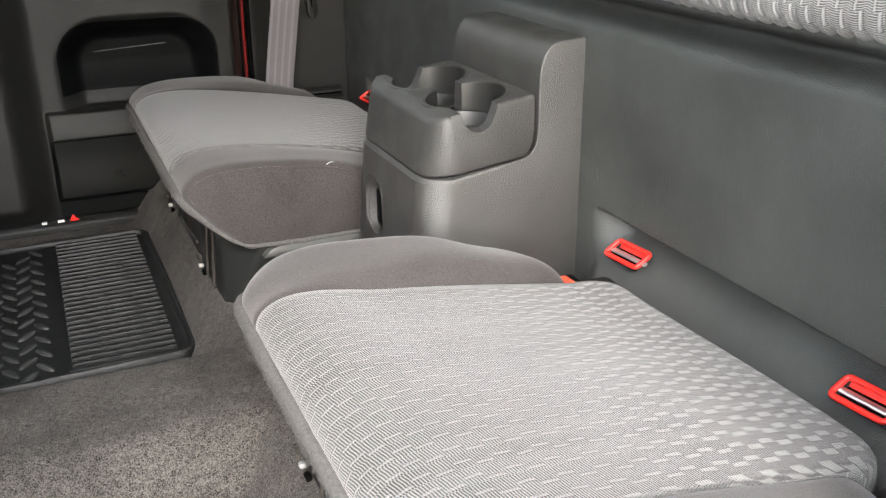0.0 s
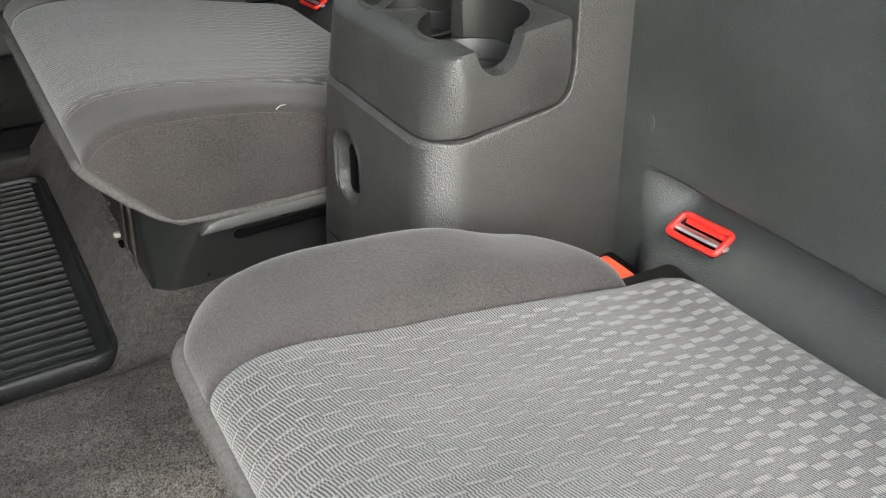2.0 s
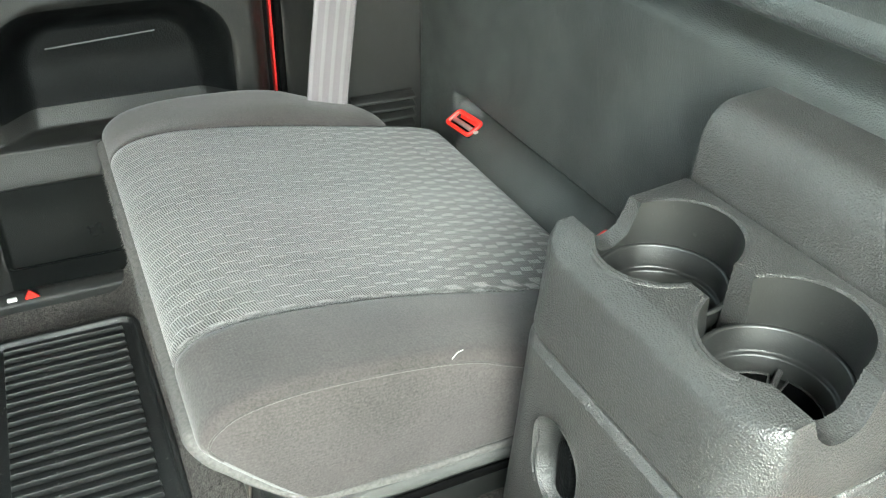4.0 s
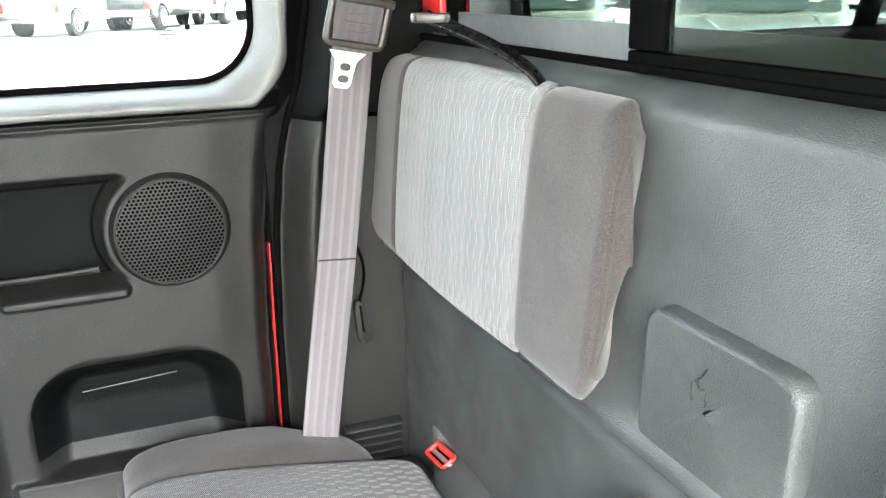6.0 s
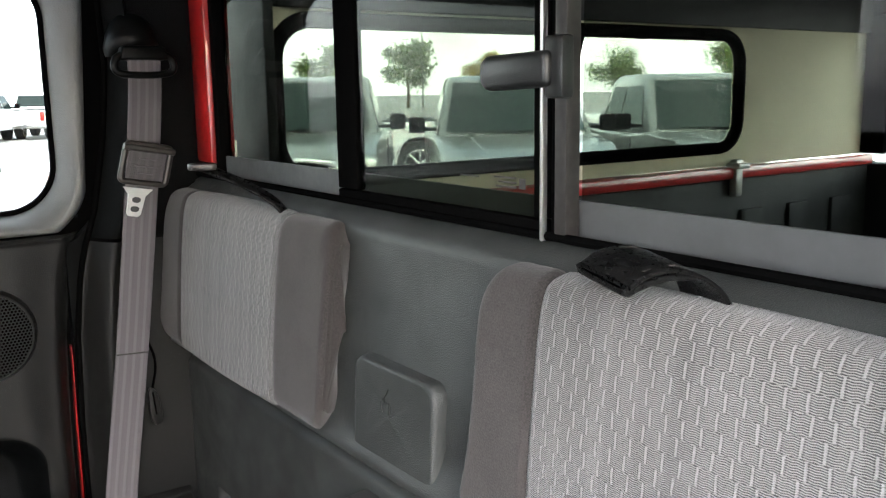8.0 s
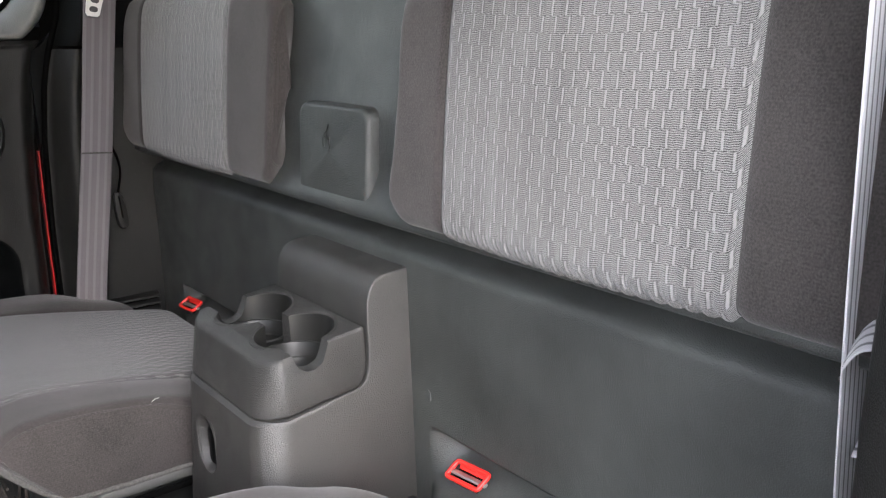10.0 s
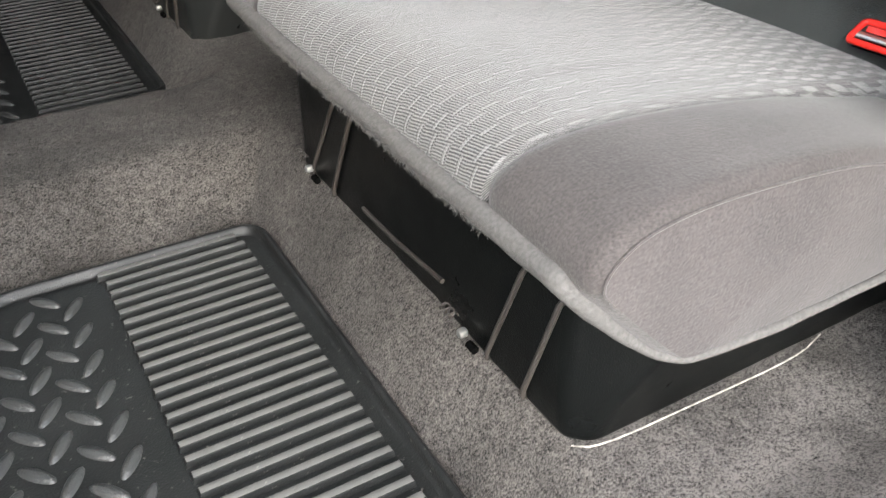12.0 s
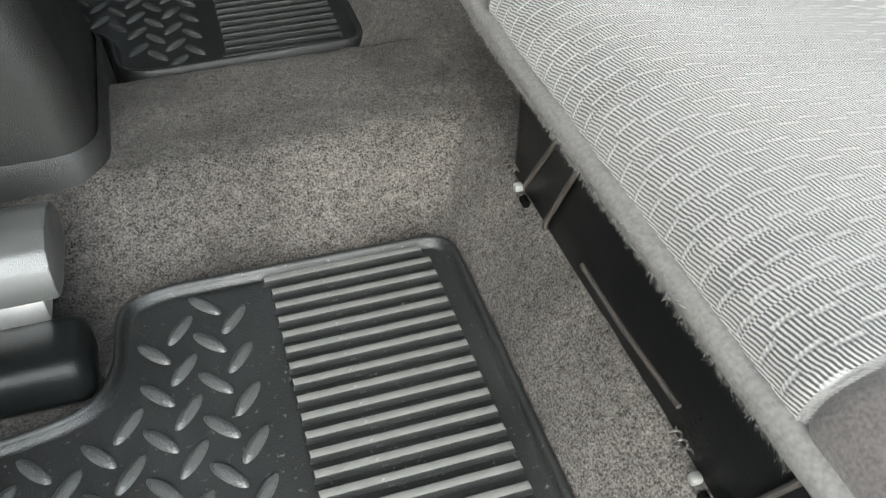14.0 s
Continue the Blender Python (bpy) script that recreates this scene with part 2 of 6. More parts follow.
def grille_mat(name):
    """Speaker mesh: pale-edged holes in dark plastic, on a hexagonal grid."""
    m, n, l, p = nodes_of(name)
    uv = n.new("ShaderNodeUVMap")
    sx = n.new("ShaderNodeSeparateXYZ")
    l.new(uv.outputs[0], sx.inputs[0])
    pitch = 0.0050
    rowf = calc(n, l, "DIVIDE", sx.outputs[1], pitch * 0.866)
    par = calc(n, l, "MODULO", calc(n, l, "FLOOR", rowf), 2.0)
    a = calc(n, l, "SUBTRACT", calc(n, l, "FRACT", calc(n, l, "ADD", calc(n, l, "DIVIDE", sx.outputs[0], pitch), calc(n, l, "MULTIPLY", par, 0.5))), 0.5)
    b = calc(n, l, "MULTIPLY", calc(n, l, "SUBTRACT", calc(n, l, "FRACT", rowf), 0.5), 0.866)
    r = calc(n, l, "SQRT", calc(n, l, "ADD", calc(n, l, "MULTIPLY", a, a), calc(n, l, "MULTIPLY", b, b)))
    f = spread(n, l, r, 0.32, 0.40)
    l.new(ramp_mix(n, l, f, (0.001, 0.001, 0.001), (0.0120, 0.0120, 0.0115)), p.inputs["Base Color"])
    p.inputs["Roughness"].default_value = 0.5
    l.new(calc(n, l, "MULTIPLY", f, 0.3), p.inputs["Specular IOR Level"])
    bumped(n, l, p, f, 0.6, 0.0012)
    return m


M = dict(
    wall=plastic("wall_plastic", (0.0338, 0.0362, 0.0344), 0.45, 850, 0.0006, 0.34, 0.05, 0.5),
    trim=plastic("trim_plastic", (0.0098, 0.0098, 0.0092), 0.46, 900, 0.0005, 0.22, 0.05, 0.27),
    moulding=plastic("grey_moulded_plastic", (0.050, 0.0505, 0.0485), 0.42, 1000, 0.0003, 0.2, 0.05, 0.5),
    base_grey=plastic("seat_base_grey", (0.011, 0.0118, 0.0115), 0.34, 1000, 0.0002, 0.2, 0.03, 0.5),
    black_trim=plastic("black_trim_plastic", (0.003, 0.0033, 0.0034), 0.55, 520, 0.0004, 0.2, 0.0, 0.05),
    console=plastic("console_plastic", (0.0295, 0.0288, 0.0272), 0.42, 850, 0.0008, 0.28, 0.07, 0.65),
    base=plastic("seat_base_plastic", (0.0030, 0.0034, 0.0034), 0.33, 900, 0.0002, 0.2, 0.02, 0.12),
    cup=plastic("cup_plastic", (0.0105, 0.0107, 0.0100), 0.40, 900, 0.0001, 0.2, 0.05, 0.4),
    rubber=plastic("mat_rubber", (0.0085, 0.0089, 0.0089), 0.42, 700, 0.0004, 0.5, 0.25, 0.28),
    rim_rubber=plastic("paler_mat_rubber", (0.034, 0.035, 0.0345), 0.42, 700, 0.0005, 0.45, 0.2, 0.35),
    lit_rib_rubber=plastic("lit_mat_rubber", (0.088, 0.0866, 0.0822), 0.50, 700, 0.0004, 0.45, 0.2, 0.3),
    insert=woven("woven_cloth", (0.030, 0.0295, 0.0288), (0.190, 0.186, 0.181), (0.238, 0.234, 0.229)),
    seat_insert=woven("woven_seat_cloth", (0.009, 0.0088, 0.0086), (0.125, 0.1215, 0.1185), (0.205, 0.201, 0.196), (0.27, 0.40), 0.0019, 0.24),
    cloth=twill("plain_cloth", (0.0330, 0.0288, 0.0276)),
    fleece=plain("fleece", (0.060, 0.057, 0.054), 0.95, 0, 0.28, 420, 0.003),
    carpet=carpet_mat("carpet"),
    red=plain("red_plastic", (0.62, 0.020, 0.014), 0.35, 0, 0.08, 60),
    orange=plain("orange_plastic", (0.80, 0.10, 0.045), 0.4, 0, 0.06, 60),
    webbing=webbing_mat("grey_webbing", (0.078, 0.069, 0.076), (0.112, 0.101, 0.110)),
    dark_webbing=webbing_mat("dark_webbing", (0.042, 0.037, 0.039), (0.060, 0.053, 0.056)),
    # near belt's copy of the webbing, side light painted into its stripes
    side_lit_webbing=webbing_mat("side_lit_webbing", (0.050, 0.048, 0.052), (0.50, 0.49, 0.51), 0.0080, -0.85, -0.35),
    vinyl=plain("black_vinyl", (0.0045, 0.0045, 0.0045), 0.30, 0, 0.2, 120, 0.0008, 0.22),
    steel=plain("steel", (0.72, 0.71, 0.69), 0.42, 1, 0.1, 40),
    dull_steel=plain("dull_steel", (0.34, 0.34, 0.33), 0.45, 0.8, 0.15, 40),
    buckle=plain("grey_buckle_plastic", (0.031, 0.0275, 0.025), 0.36, 0, 0.15, 50, 0, 0.4),
    surround=plastic("window_surround_plastic", (0.11, 0.113, 0.11), 0.42, 520, 0.0005, 0.15, 0.05),
    frame=plain("grey_window_band", (0.055, 0.057, 0.057), 0.6, 0, 0.08, 40),
    rail=plain("window_rail", (0.024, 0.0225, 0.021), 0.5, 0.0, 0.3, 60, 0, 0.35),
    gasket=plain("black_gasket", (0.0025, 0.0025, 0.0025), 0.7, 0, 0.1, 40, 0, 0.0),
    glass=tint_glass("privacy_glass", (0.55, 0.58, 0.535)),
    clear=tint_glass("door_glass", (0.62, 0.64, 0.62)),
    red_paint=paint("red_paint", (0.33, 0.010, 0.010)),
    headliner=plain("headliner_cloth", (0.28, 0.275, 0.26), 0.95, 0, 0.08, 80, 0.001),
    white=plain("white_tag", (0.5, 0.49, 0.46), 0.6),
    grille=grille_mat("speaker_mesh"),
    jute=plain("carpet_edge", (0.24, 0.225, 0.20), 0.95, 0, 0.6, 160, 0.003),
    liner=plastic("bed_liner", (0.010, 0.0105, 0.0105), 0.6, 200, 0.001, 0.3, 0.0, 0.2),
    cap=plain("cap_lining", (0.44, 0.41, 0.30), 0.85, 0, 0.08, 20, 0.001),
    asphalt=plain("asphalt", (0.30, 0.29, 0.275), 0.9, 0, 0.2, 2.5, 0.01),
    tyre=plain("tyre", (0.018, 0.018, 0.018), 0.8),
    silver=paint("silver_paint", (0.17, 0.18, 0.175), 0.30, 0.5),
    white_paint=paint("white_paint", (0.78, 0.78, 0.76)),
    dark_paint=paint("black_paint", (0.006, 0.0062, 0.0066), 0.0, 0.15),
    yellow_paint=paint("yellow_paint", (0.70, 0.55, 0.02)),
    chrome=plain("chrome", (0.75, 0.75, 0.74), 0.15, 1, 0.04, 20),
    lamp_glass=plain("lamp_glass", (0.62, 0.63, 0.6), 0.12, 0.3, 0.1, 20),
    tail=plain("tail_lamp", (0.60, 0.02, 0.015), 0.2),
    car_glass=plain("car_glass", (0.018, 0.028, 0.026), 0.06, 0.0, 0.1, 3, 0, 0.13),
    bark=plain("bark", (0.11, 0.08, 0.055), 0.95, 0, 0.3, 12, 0.01),
    leaf=plain("leaf", (0.115, 0.155, 0.045), 0.7, 0, 0.4, 0.9),
    leaf_dry=plain("yellowing_leaf", (0.32, 0.25, 0.05), 0.7, 0, 0.35, 0.9),
    pole=plain("pole_paint", (0.10, 0.10, 0.10), 0.5),
)


# ---------------------------------------------------------------- mesh tools
def smooth(a, b, t):
    t = np.clip((np.asarray(t, float) - a) / (b - a), 0, 1)
    return t * t * (3 - 2 * t)


def mesh_of(verts, faces, uvs=None, flat=False):
    me = bpy.data.meshes.new("mesh")
    me.from_pydata([tuple(map(float, v)) for v in verts], [], [tuple(map(int, f)) for f in faces])
    if uvs is not None:
        layer = me.uv_layers.new(name="UVMap")
        idx = np.empty(len(me.loops), np.int32)
        me.loops.foreach_get("vertex_index", idx)
        layer.data.foreach_set("uv", np.asarray(uvs, np.float32)[idx].ravel())
    if not flat:
        me.polygons.foreach_set("use_smooth", [True] * len(me.polygons))
    me.update()
    return me


def sheet(P, uv=None, wrap_u=False, wrap_v=False, flip=False, flat=False):
    """A mesh over a grid of points (rows, columns, 3)."""
    P = np.asarray(P, float)
    n, m = P.shape[:2]
    i, j = np.meshgrid(np.arange(n if wrap_u else n - 1), np.arange(m if wrap_v else m - 1), indexing="ij")
    a, b = i * m + j, ((i + 1) % n) * m + j
    c, d = ((i + 1) % n) * m + (j + 1) % m, i * m + (j + 1) % m
    f = np.stack([a, b, c, d] if not flip else [d, c, b, a], -1).reshape(-1, 4)
    return mesh_of(P.reshape(-1, 3), f, None if uv is None else np.asarray(uv).reshape(-1, 2), flat)


def bm_mesh(bm, shade=True):
    me = bpy.data.meshes.new("mesh")
    bmesh.ops.recalc_face_normals(bm, faces=bm.faces)
    bm.to_mesh(me)
    bm.free()
    if shade:
        me.polygons.foreach_set("use_smooth", [True] * len(me.polygons))
        me.set_sharp_from_angle(angle=radians(38))
    return me


def bm_box(lo, hi, bevel=0.0, seg=2, taper=None):
    bm = bmesh.new()
    bmesh.ops.create_cube(bm, size=1)
    lo, hi = Vector(lo), Vector(hi)
    for v in bm.verts:
        v.co = Vector([lo[k] + (v.co[k] + 0.5) * (hi[k] - lo[k]) for k in range(3)])
    if taper:
        taper(bm)
    if bevel:
        bmesh.ops.bevel(bm, geom=bm.edges[:], offset=bevel, segments=seg, profile=0.5, affect="EDGES")
    return bm


def box(lo, hi, bevel=0.0, seg=2):
    return bm_mesh(bm_box(lo, hi, bevel, seg))


def bm_prism(poly, axis, a, b, bevel=0.0, seg=2):
    """A polygon of (p, q) drawn out along an axis from a to b: axis y takes (x, z), x takes (y, z), z takes (x, y)."""
    bm = bmesh.new()
    def put(p, q, s):
        return {"y": (p, s, q), "x": (s, p, q), "z": (p, q, s)}[axis]
    lo = [bm.verts.new(put(p, q, a)) for p, q in poly]
    hi = [bm.verts.new(put(p, q, b)) for p, q in poly]
    bm.faces.new(lo), bm.faces.new(hi)
    for k in range(len(poly)):
        bm.faces.new((lo[k], lo[(k + 1) % len(poly)], hi[(k + 1) % len(poly)], hi[k]))
    bmesh.ops.recalc_face_normals(bm, faces=bm.faces)
    if bevel:
        bmesh.ops.bevel(bm, geom=bm.edges[:], offset=bevel, segments=seg, profile=0.5, affect="EDGES")
    return bm


def prism(poly, axis, a, b, bevel=0.0, seg=2):
    return bm_mesh(bm_prism(poly, axis, a, b, bevel, seg))


def chaikin(pts, times=2, closed=True):
    pts = np.asarray(pts, float)
    for _ in range(times):
        nxt = np.roll(pts, -1, 0) if closed else pts[1:]
        cur = pts if closed else pts[:-1]
        out = np.empty((2 * len(cur), pts.shape[1]))
        out[0::2], out[1::2] = 0.75 * cur + 0.25 * nxt, 0.25 * cur + 0.75 * nxt
        pts = out if closed else np.vstack([pts[:1], out, pts[-1:]])
    return pts


def tube(path, r, sides=10, closed=False, ends=True, flat=1.0):
    """A round bar along a path; flat squeezes it along its second direction."""
    path = np.asarray(path, float)
    n = len(path)
    rs = np.full(n, r) if np.isscalar(r) else np.asarray(r)
    tan = np.gradient(path, axis=0) if not closed else np.roll(path, -1, 0) - np.roll(path, 1, 0)
    tan /= np.linalg.norm(tan, axis=1)[:, None] + 1e-12
    up = np.array((0, 0, 1.0)) if abs(tan[0][2]) < 0.9 else np.array((1.0, 0, 0))
    rows = []
    for k in range(n):
        s = np.cross(tan[k], up)
        s /= np.linalg.norm(s) + 1e-12
        up = np.cross(s, tan[k])
        ang = np.linspace(0, 2 * np.pi, sides, endpoint=False)
        rows.append(path[k] + rs[k] * (np.cos(ang)[:, None] * s + flat * np.sin(ang)[:, None] * up))
    P = np.array(rows)
    me = sheet(P, wrap_u=closed, wrap_v=True)
    if ends and not closed:
        bm = bmesh.new()
        bm.from_mesh(me)
        bm.verts.ensure_lookup_table()
        bm.faces.new([bm.verts[k] for k in range(sides)])
        bm.faces.new([bm.verts[(n - 1) * sides + k] for k in range(sides)])
        me = bm_mesh(bm)
    return me


def ribbon(path, across, width, thick=0.0014):
    """Flat webbing along a path; across: unit direction of its width at each point (or one for all)."""
    path = np.asarray(path, float)
    across = np.broadcast_to(np.asarray(across, float), path.shape)
    tan = np.gradient(path, axis=0)
    nor = np.cross(tan, across)
    nor /= np.linalg.norm(nor, axis=1)[:, None]
    v = np.concatenate([[0], np.cumsum(np.linalg.norm(np.diff(path, axis=0), axis=1))])
    ring = [(-0.5, 0.3), (-0.46, 0.5), (-0.2, 0.55), (0.2, 0.55), (0.46, 0.5), (0.5, 0.3), (0.5, -0.3), (0.46, -0.5), (0, -0.5), (-0.46, -0.5), (-0.5, -0.3)]
    P = np.array([[path[k] + across[k] * width * a + nor[k] * thick * b for a, b in ring] for k in range(len(path))])
    uv = np.array([[((a + 0.5) * width, v[k]) for a, b in ring] for k in range(len(path))])
    return sheet(P, uv, wrap_v=True)


def merge(*meshes):
    bm = bmesh.new()
    for me in meshes:
        bm.from_mesh(me)
        bpy.data.meshes.remove(me)
    out = bpy.data.meshes.new("mesh")
    bm.to_mesh(out)
    bm.free()
    out.set_sharp_from_angle(angle=radians(40))
    return out


def cut(me, *cutters):
    """The mesh with the cutters' volumes taken out of it."""
    ob = bpy.data.objects.new("work", me)
    scene.collection.objects.link(ob)
    made = []
    for c in cutters:
        co = bpy.data.objects.new("work_cut", c)
        scene.collection.objects.link(co)
        mod = ob.modifiers.new("cut", "BOOLEAN")
        mod.operation, mod.object, mod.solver = "DIFFERENCE", co, "EXACT"
        made.append(co)
    dg = bpy.context.evaluated_depsgraph_get()
    out = bpy.data.meshes.new_from_object(ob.evaluated_get(dg))
    for o in (ob, *made):
        bpy.data.objects.remove(o)
    bm = bmesh.new()
    bm.from_mesh(out)
    bmesh.ops.remove_doubles(bm, verts=bm.verts, dist=0.0001)
    bmesh.ops.dissolve_degenerate(bm, edges=bm.edges, dist=0.0001)
    bmesh.ops.triangulate(bm, faces=bm.faces)
    bmesh.ops.recalc_face_normals(bm, faces=bm.faces)
    bm.to_mesh(out)
    bm.free()
    out.polygons.foreach_set("use_smooth", [True] * len(out.polygons))
    out.set_sharp_from_angle(angle=radians(28))
    out.materials.clear()
    return out


def thing(name, at, label, category, group="", kind=""):
    ob = new(name)
    ob.empty_display_size = 0.05
    ob.location = at
    return tagged(ob, label, category, group, kind)


def base_of(ob):
    """Where an object stands in the world, before the scene is evaluated."""
    p = Vector(ob.location)
    while ob.parent:
        ob = ob.parent
        p += Vector(ob.location)
    return p


def part(name, me, material, parent, label="", kind=""):
    """Links a mesh, given in world metres, as one object under a thing or a part."""
    ob = new(name, me)
    me.transform(Matrix.Translation(-base_of(parent)))
    ob.parent = parent
    if material:
        me.materials.clear()
        me.materials.append(M[material])
    return tagged(ob, label, kind=kind)


def single(name, me, material, label, category, group="", kind="", at=None):
    """A thing that is one mesh."""
    co = np.empty(len(me.vertices) * 3)
    me.vertices.foreach_get("co", co)
    co = co.reshape(-1, 3)
    o = Vector(at) if at else Vector(((co[:, 0].min() + co[:, 0].max()) / 2, (co[:, 1].min() + co[:, 1].max()) / 2, co[:, 2].min()))
    me.transform(Matrix.Translation(-o))
    ob = new(name, me)
    ob.location = o
    me.materials.clear()
    me.materials.append(M[material])
    return tagged(ob, label, category, group, kind)


def rounded_rect(x0, x1, z0, z1, r, k=8):
    pts = []
    for cx, cz, a0 in ((x1 - r, z1 - r, 0), (x0 + r, z1 - r, 90), (x0 + r, z0 + r, 180), (x1 - r, z0 + r, 270)):
        for a in np.linspace(radians(a0), radians(a0 + 90), k):
            pts.append((cx + r * math.cos(a), cz + r * math.sin(a)))
    return np.array(pts)


def in_round(p, q, p0, p1, q0, q1, r, soft):
    """1 inside a soft-edged rectangle with round corners, 0 outside."""
    cp, cq = (p0 + p1) / 2, (q0 + q1) / 2
    dp, dq = np.abs(p - cp) - (p1 - p0) / 2 + r, np.abs(q - cq) - (q1 - q0) / 2 + r
    d = np.hypot(np.maximum(dp, 0), np.maximum(dq, 0)) + np.minimum(np.maximum(dp, dq), 0) - r
    return 1 - smooth(-soft, soft, d)
# ---------------------------------------------------------------- the cab: floor, walls, roof
MID = 0.84          # the cab's middle, across the truck


def floor_height(x, y):
    tunnel = (1 - smooth(0.045, 0.140, y - MID)) * (1 - smooth(0.072, 0.160, MID - y))
    h = -0.040 + 0.064 * tunnel * (1 - 0.25 * smooth(-0.05, -0.5, x))
    back = smooth(0.098, 0.170, x)
    h = np.log(np.exp(90 * h) + np.exp(90 * (-0.040 + 0.068 * back))) / 90 - 0.0077 * np.exp(-np.abs(h + 0.040 - 0.068 * back) * 90)
    h = h + 0.004 * np.sin(5 * x + 3 * y) * np.sin(17 * y)
    near = smooth(0.20, 0.12, y)
    far = smooth(1.47, 1.53, y)
    return h + (0.02 * near + 0.018 * far)


def wall_depth(y, z):
    """How far back the rear panel lies: a lower panel, a proud upper panel, and the troughs of the seat anchors."""
    y, z = np.asarray(y, float), np.asarray(z, float)
    low = 0.491 + 0 * y
    up = 0.468 + 0.018 * smooth(0.415, 0.47, z) + 0.018 * smooth(0.47, 0.645, z) + 0.040 * smooth(0.640, 0.677, z) ** 1.6
    k = smooth(0.402, 0.418, z)
    x = low * (1 - k) + up * k - 0.004 * np.exp(-((z - 0.425) / 0.01) ** 2)
    x = x + 0.026 * np.exp(-((z - 0.398) / 0.011) ** 2) * (1 - k)
    for y0, y1 in ((0.305, 0.695), (2 * MID - 0.695, 2 * MID - 0.305)):
        wide = smooth(y0 - 0.012, y0 + 0.016, y) * (1 - smooth(y1 - 0.030, y1 + 0.012, y))
        deep = (1 - smooth(0.1995, 0.2055, z)) * (1 - 1.75 * (1 - smooth(0.12, 0.2, z)))
        x = x + 0.034 * wide * deep * smooth(0.05, 0.1, z)
    side = smooth(1.475, 1.50, y) + smooth(0.205, 0.18, y)
    return x + 0.012 * side * (z < 0.66)


ny, nz = 420, 320
yy, zz = np.meshgrid(np.linspace(0.165, 1.515, ny), np.linspace(-0.06, 0.676, nz), indexing="ij")
wall_back = thing("wall_back", (0.5, MID, 0), "dark grey grained plastic rear panel of a pickup cab", "wall", kind="structure")
part("panel", sheet(np.stack([wall_depth(yy, zz), yy, zz], -1)), "wall", wall_back)
part("backing", box((0.545, 0.10, -0.10), (0.575, 1.58, 0.655)), "black_trim", wall_back)

nx, ny = 300, 300
xx, yy = np.meshgrid(np.linspace(-1.35, 0.50, nx), np.linspace(0.125, 1.53, ny), indexing="ij")
fuzz = np.array([noise.noise((a * 40, b * 40, 0)) for a, b in zip(xx.ravel(), yy.ravel())]).reshape(xx.shape)
floor = thing("floor", (0, MID, -0.06), "worn grey-brown loop carpet over the cab floor", "carpet", kind="structure")
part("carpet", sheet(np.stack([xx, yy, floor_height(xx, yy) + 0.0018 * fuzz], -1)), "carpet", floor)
part("floor_pan", box((-1.36, 0.10, -0.16), (0.55, 1.56, -0.075)), "black_trim", floor)

# door sills
for k, (a, b) in enumerate(((0.03, 0.150), (1.500, 1.60))):
    sill = thing(f"sill_{k + 1}", (0, a, -0.1), "dark plastic door sill plate", "sill", kind="structure")
    part("sill_plate", prism([(a, -0.10), (b, -0.10), (b, -0.022), (b - 0.012, -0.014), (a + 0.012, -0.014), (a, -0.022)], "x", -1.35, 0.34, 0.003), "trim", sill)

# roof and headliner
headliner = thing("ceiling", (0, MID, 0.95), "light grey cloth headliner", "ceiling", kind="structure")
xx, yy = np.meshgrid(np.linspace(-1.0, 0.60, 60), np.linspace(0.10, 1.58, 60), indexing="ij")
part("headliner", sheet(np.stack([xx, yy, 1.02 - 0.06 * (np.abs(yy - MID) / 0.74) ** 4 - 0.05 * smooth(0.3, 0.6, xx)], -1)), "headliner", headliner)
roof = thing("roof", (0, MID, 1.04), "red painted steel cab roof", "roof", kind="structure")
part("roof_panel", box((-1.0, 0.08, 1.03), (0.62, 1.60, 1.06), 0.012), "red_paint", roof)


def seam_x(z):
    """Where the rear edge of the door lies at a height: upright below, swept back beside the window."""
    return np.interp(z, [-0.1, 0.30, 0.436, 0.53, 0.575, 0.62, 0.736, 0.837, 0.94, 1.03], [0.328, 0.329, 0.334, 0.345, 0.356, 0.372, 0.394, 0.404, 0.400, 0.392])


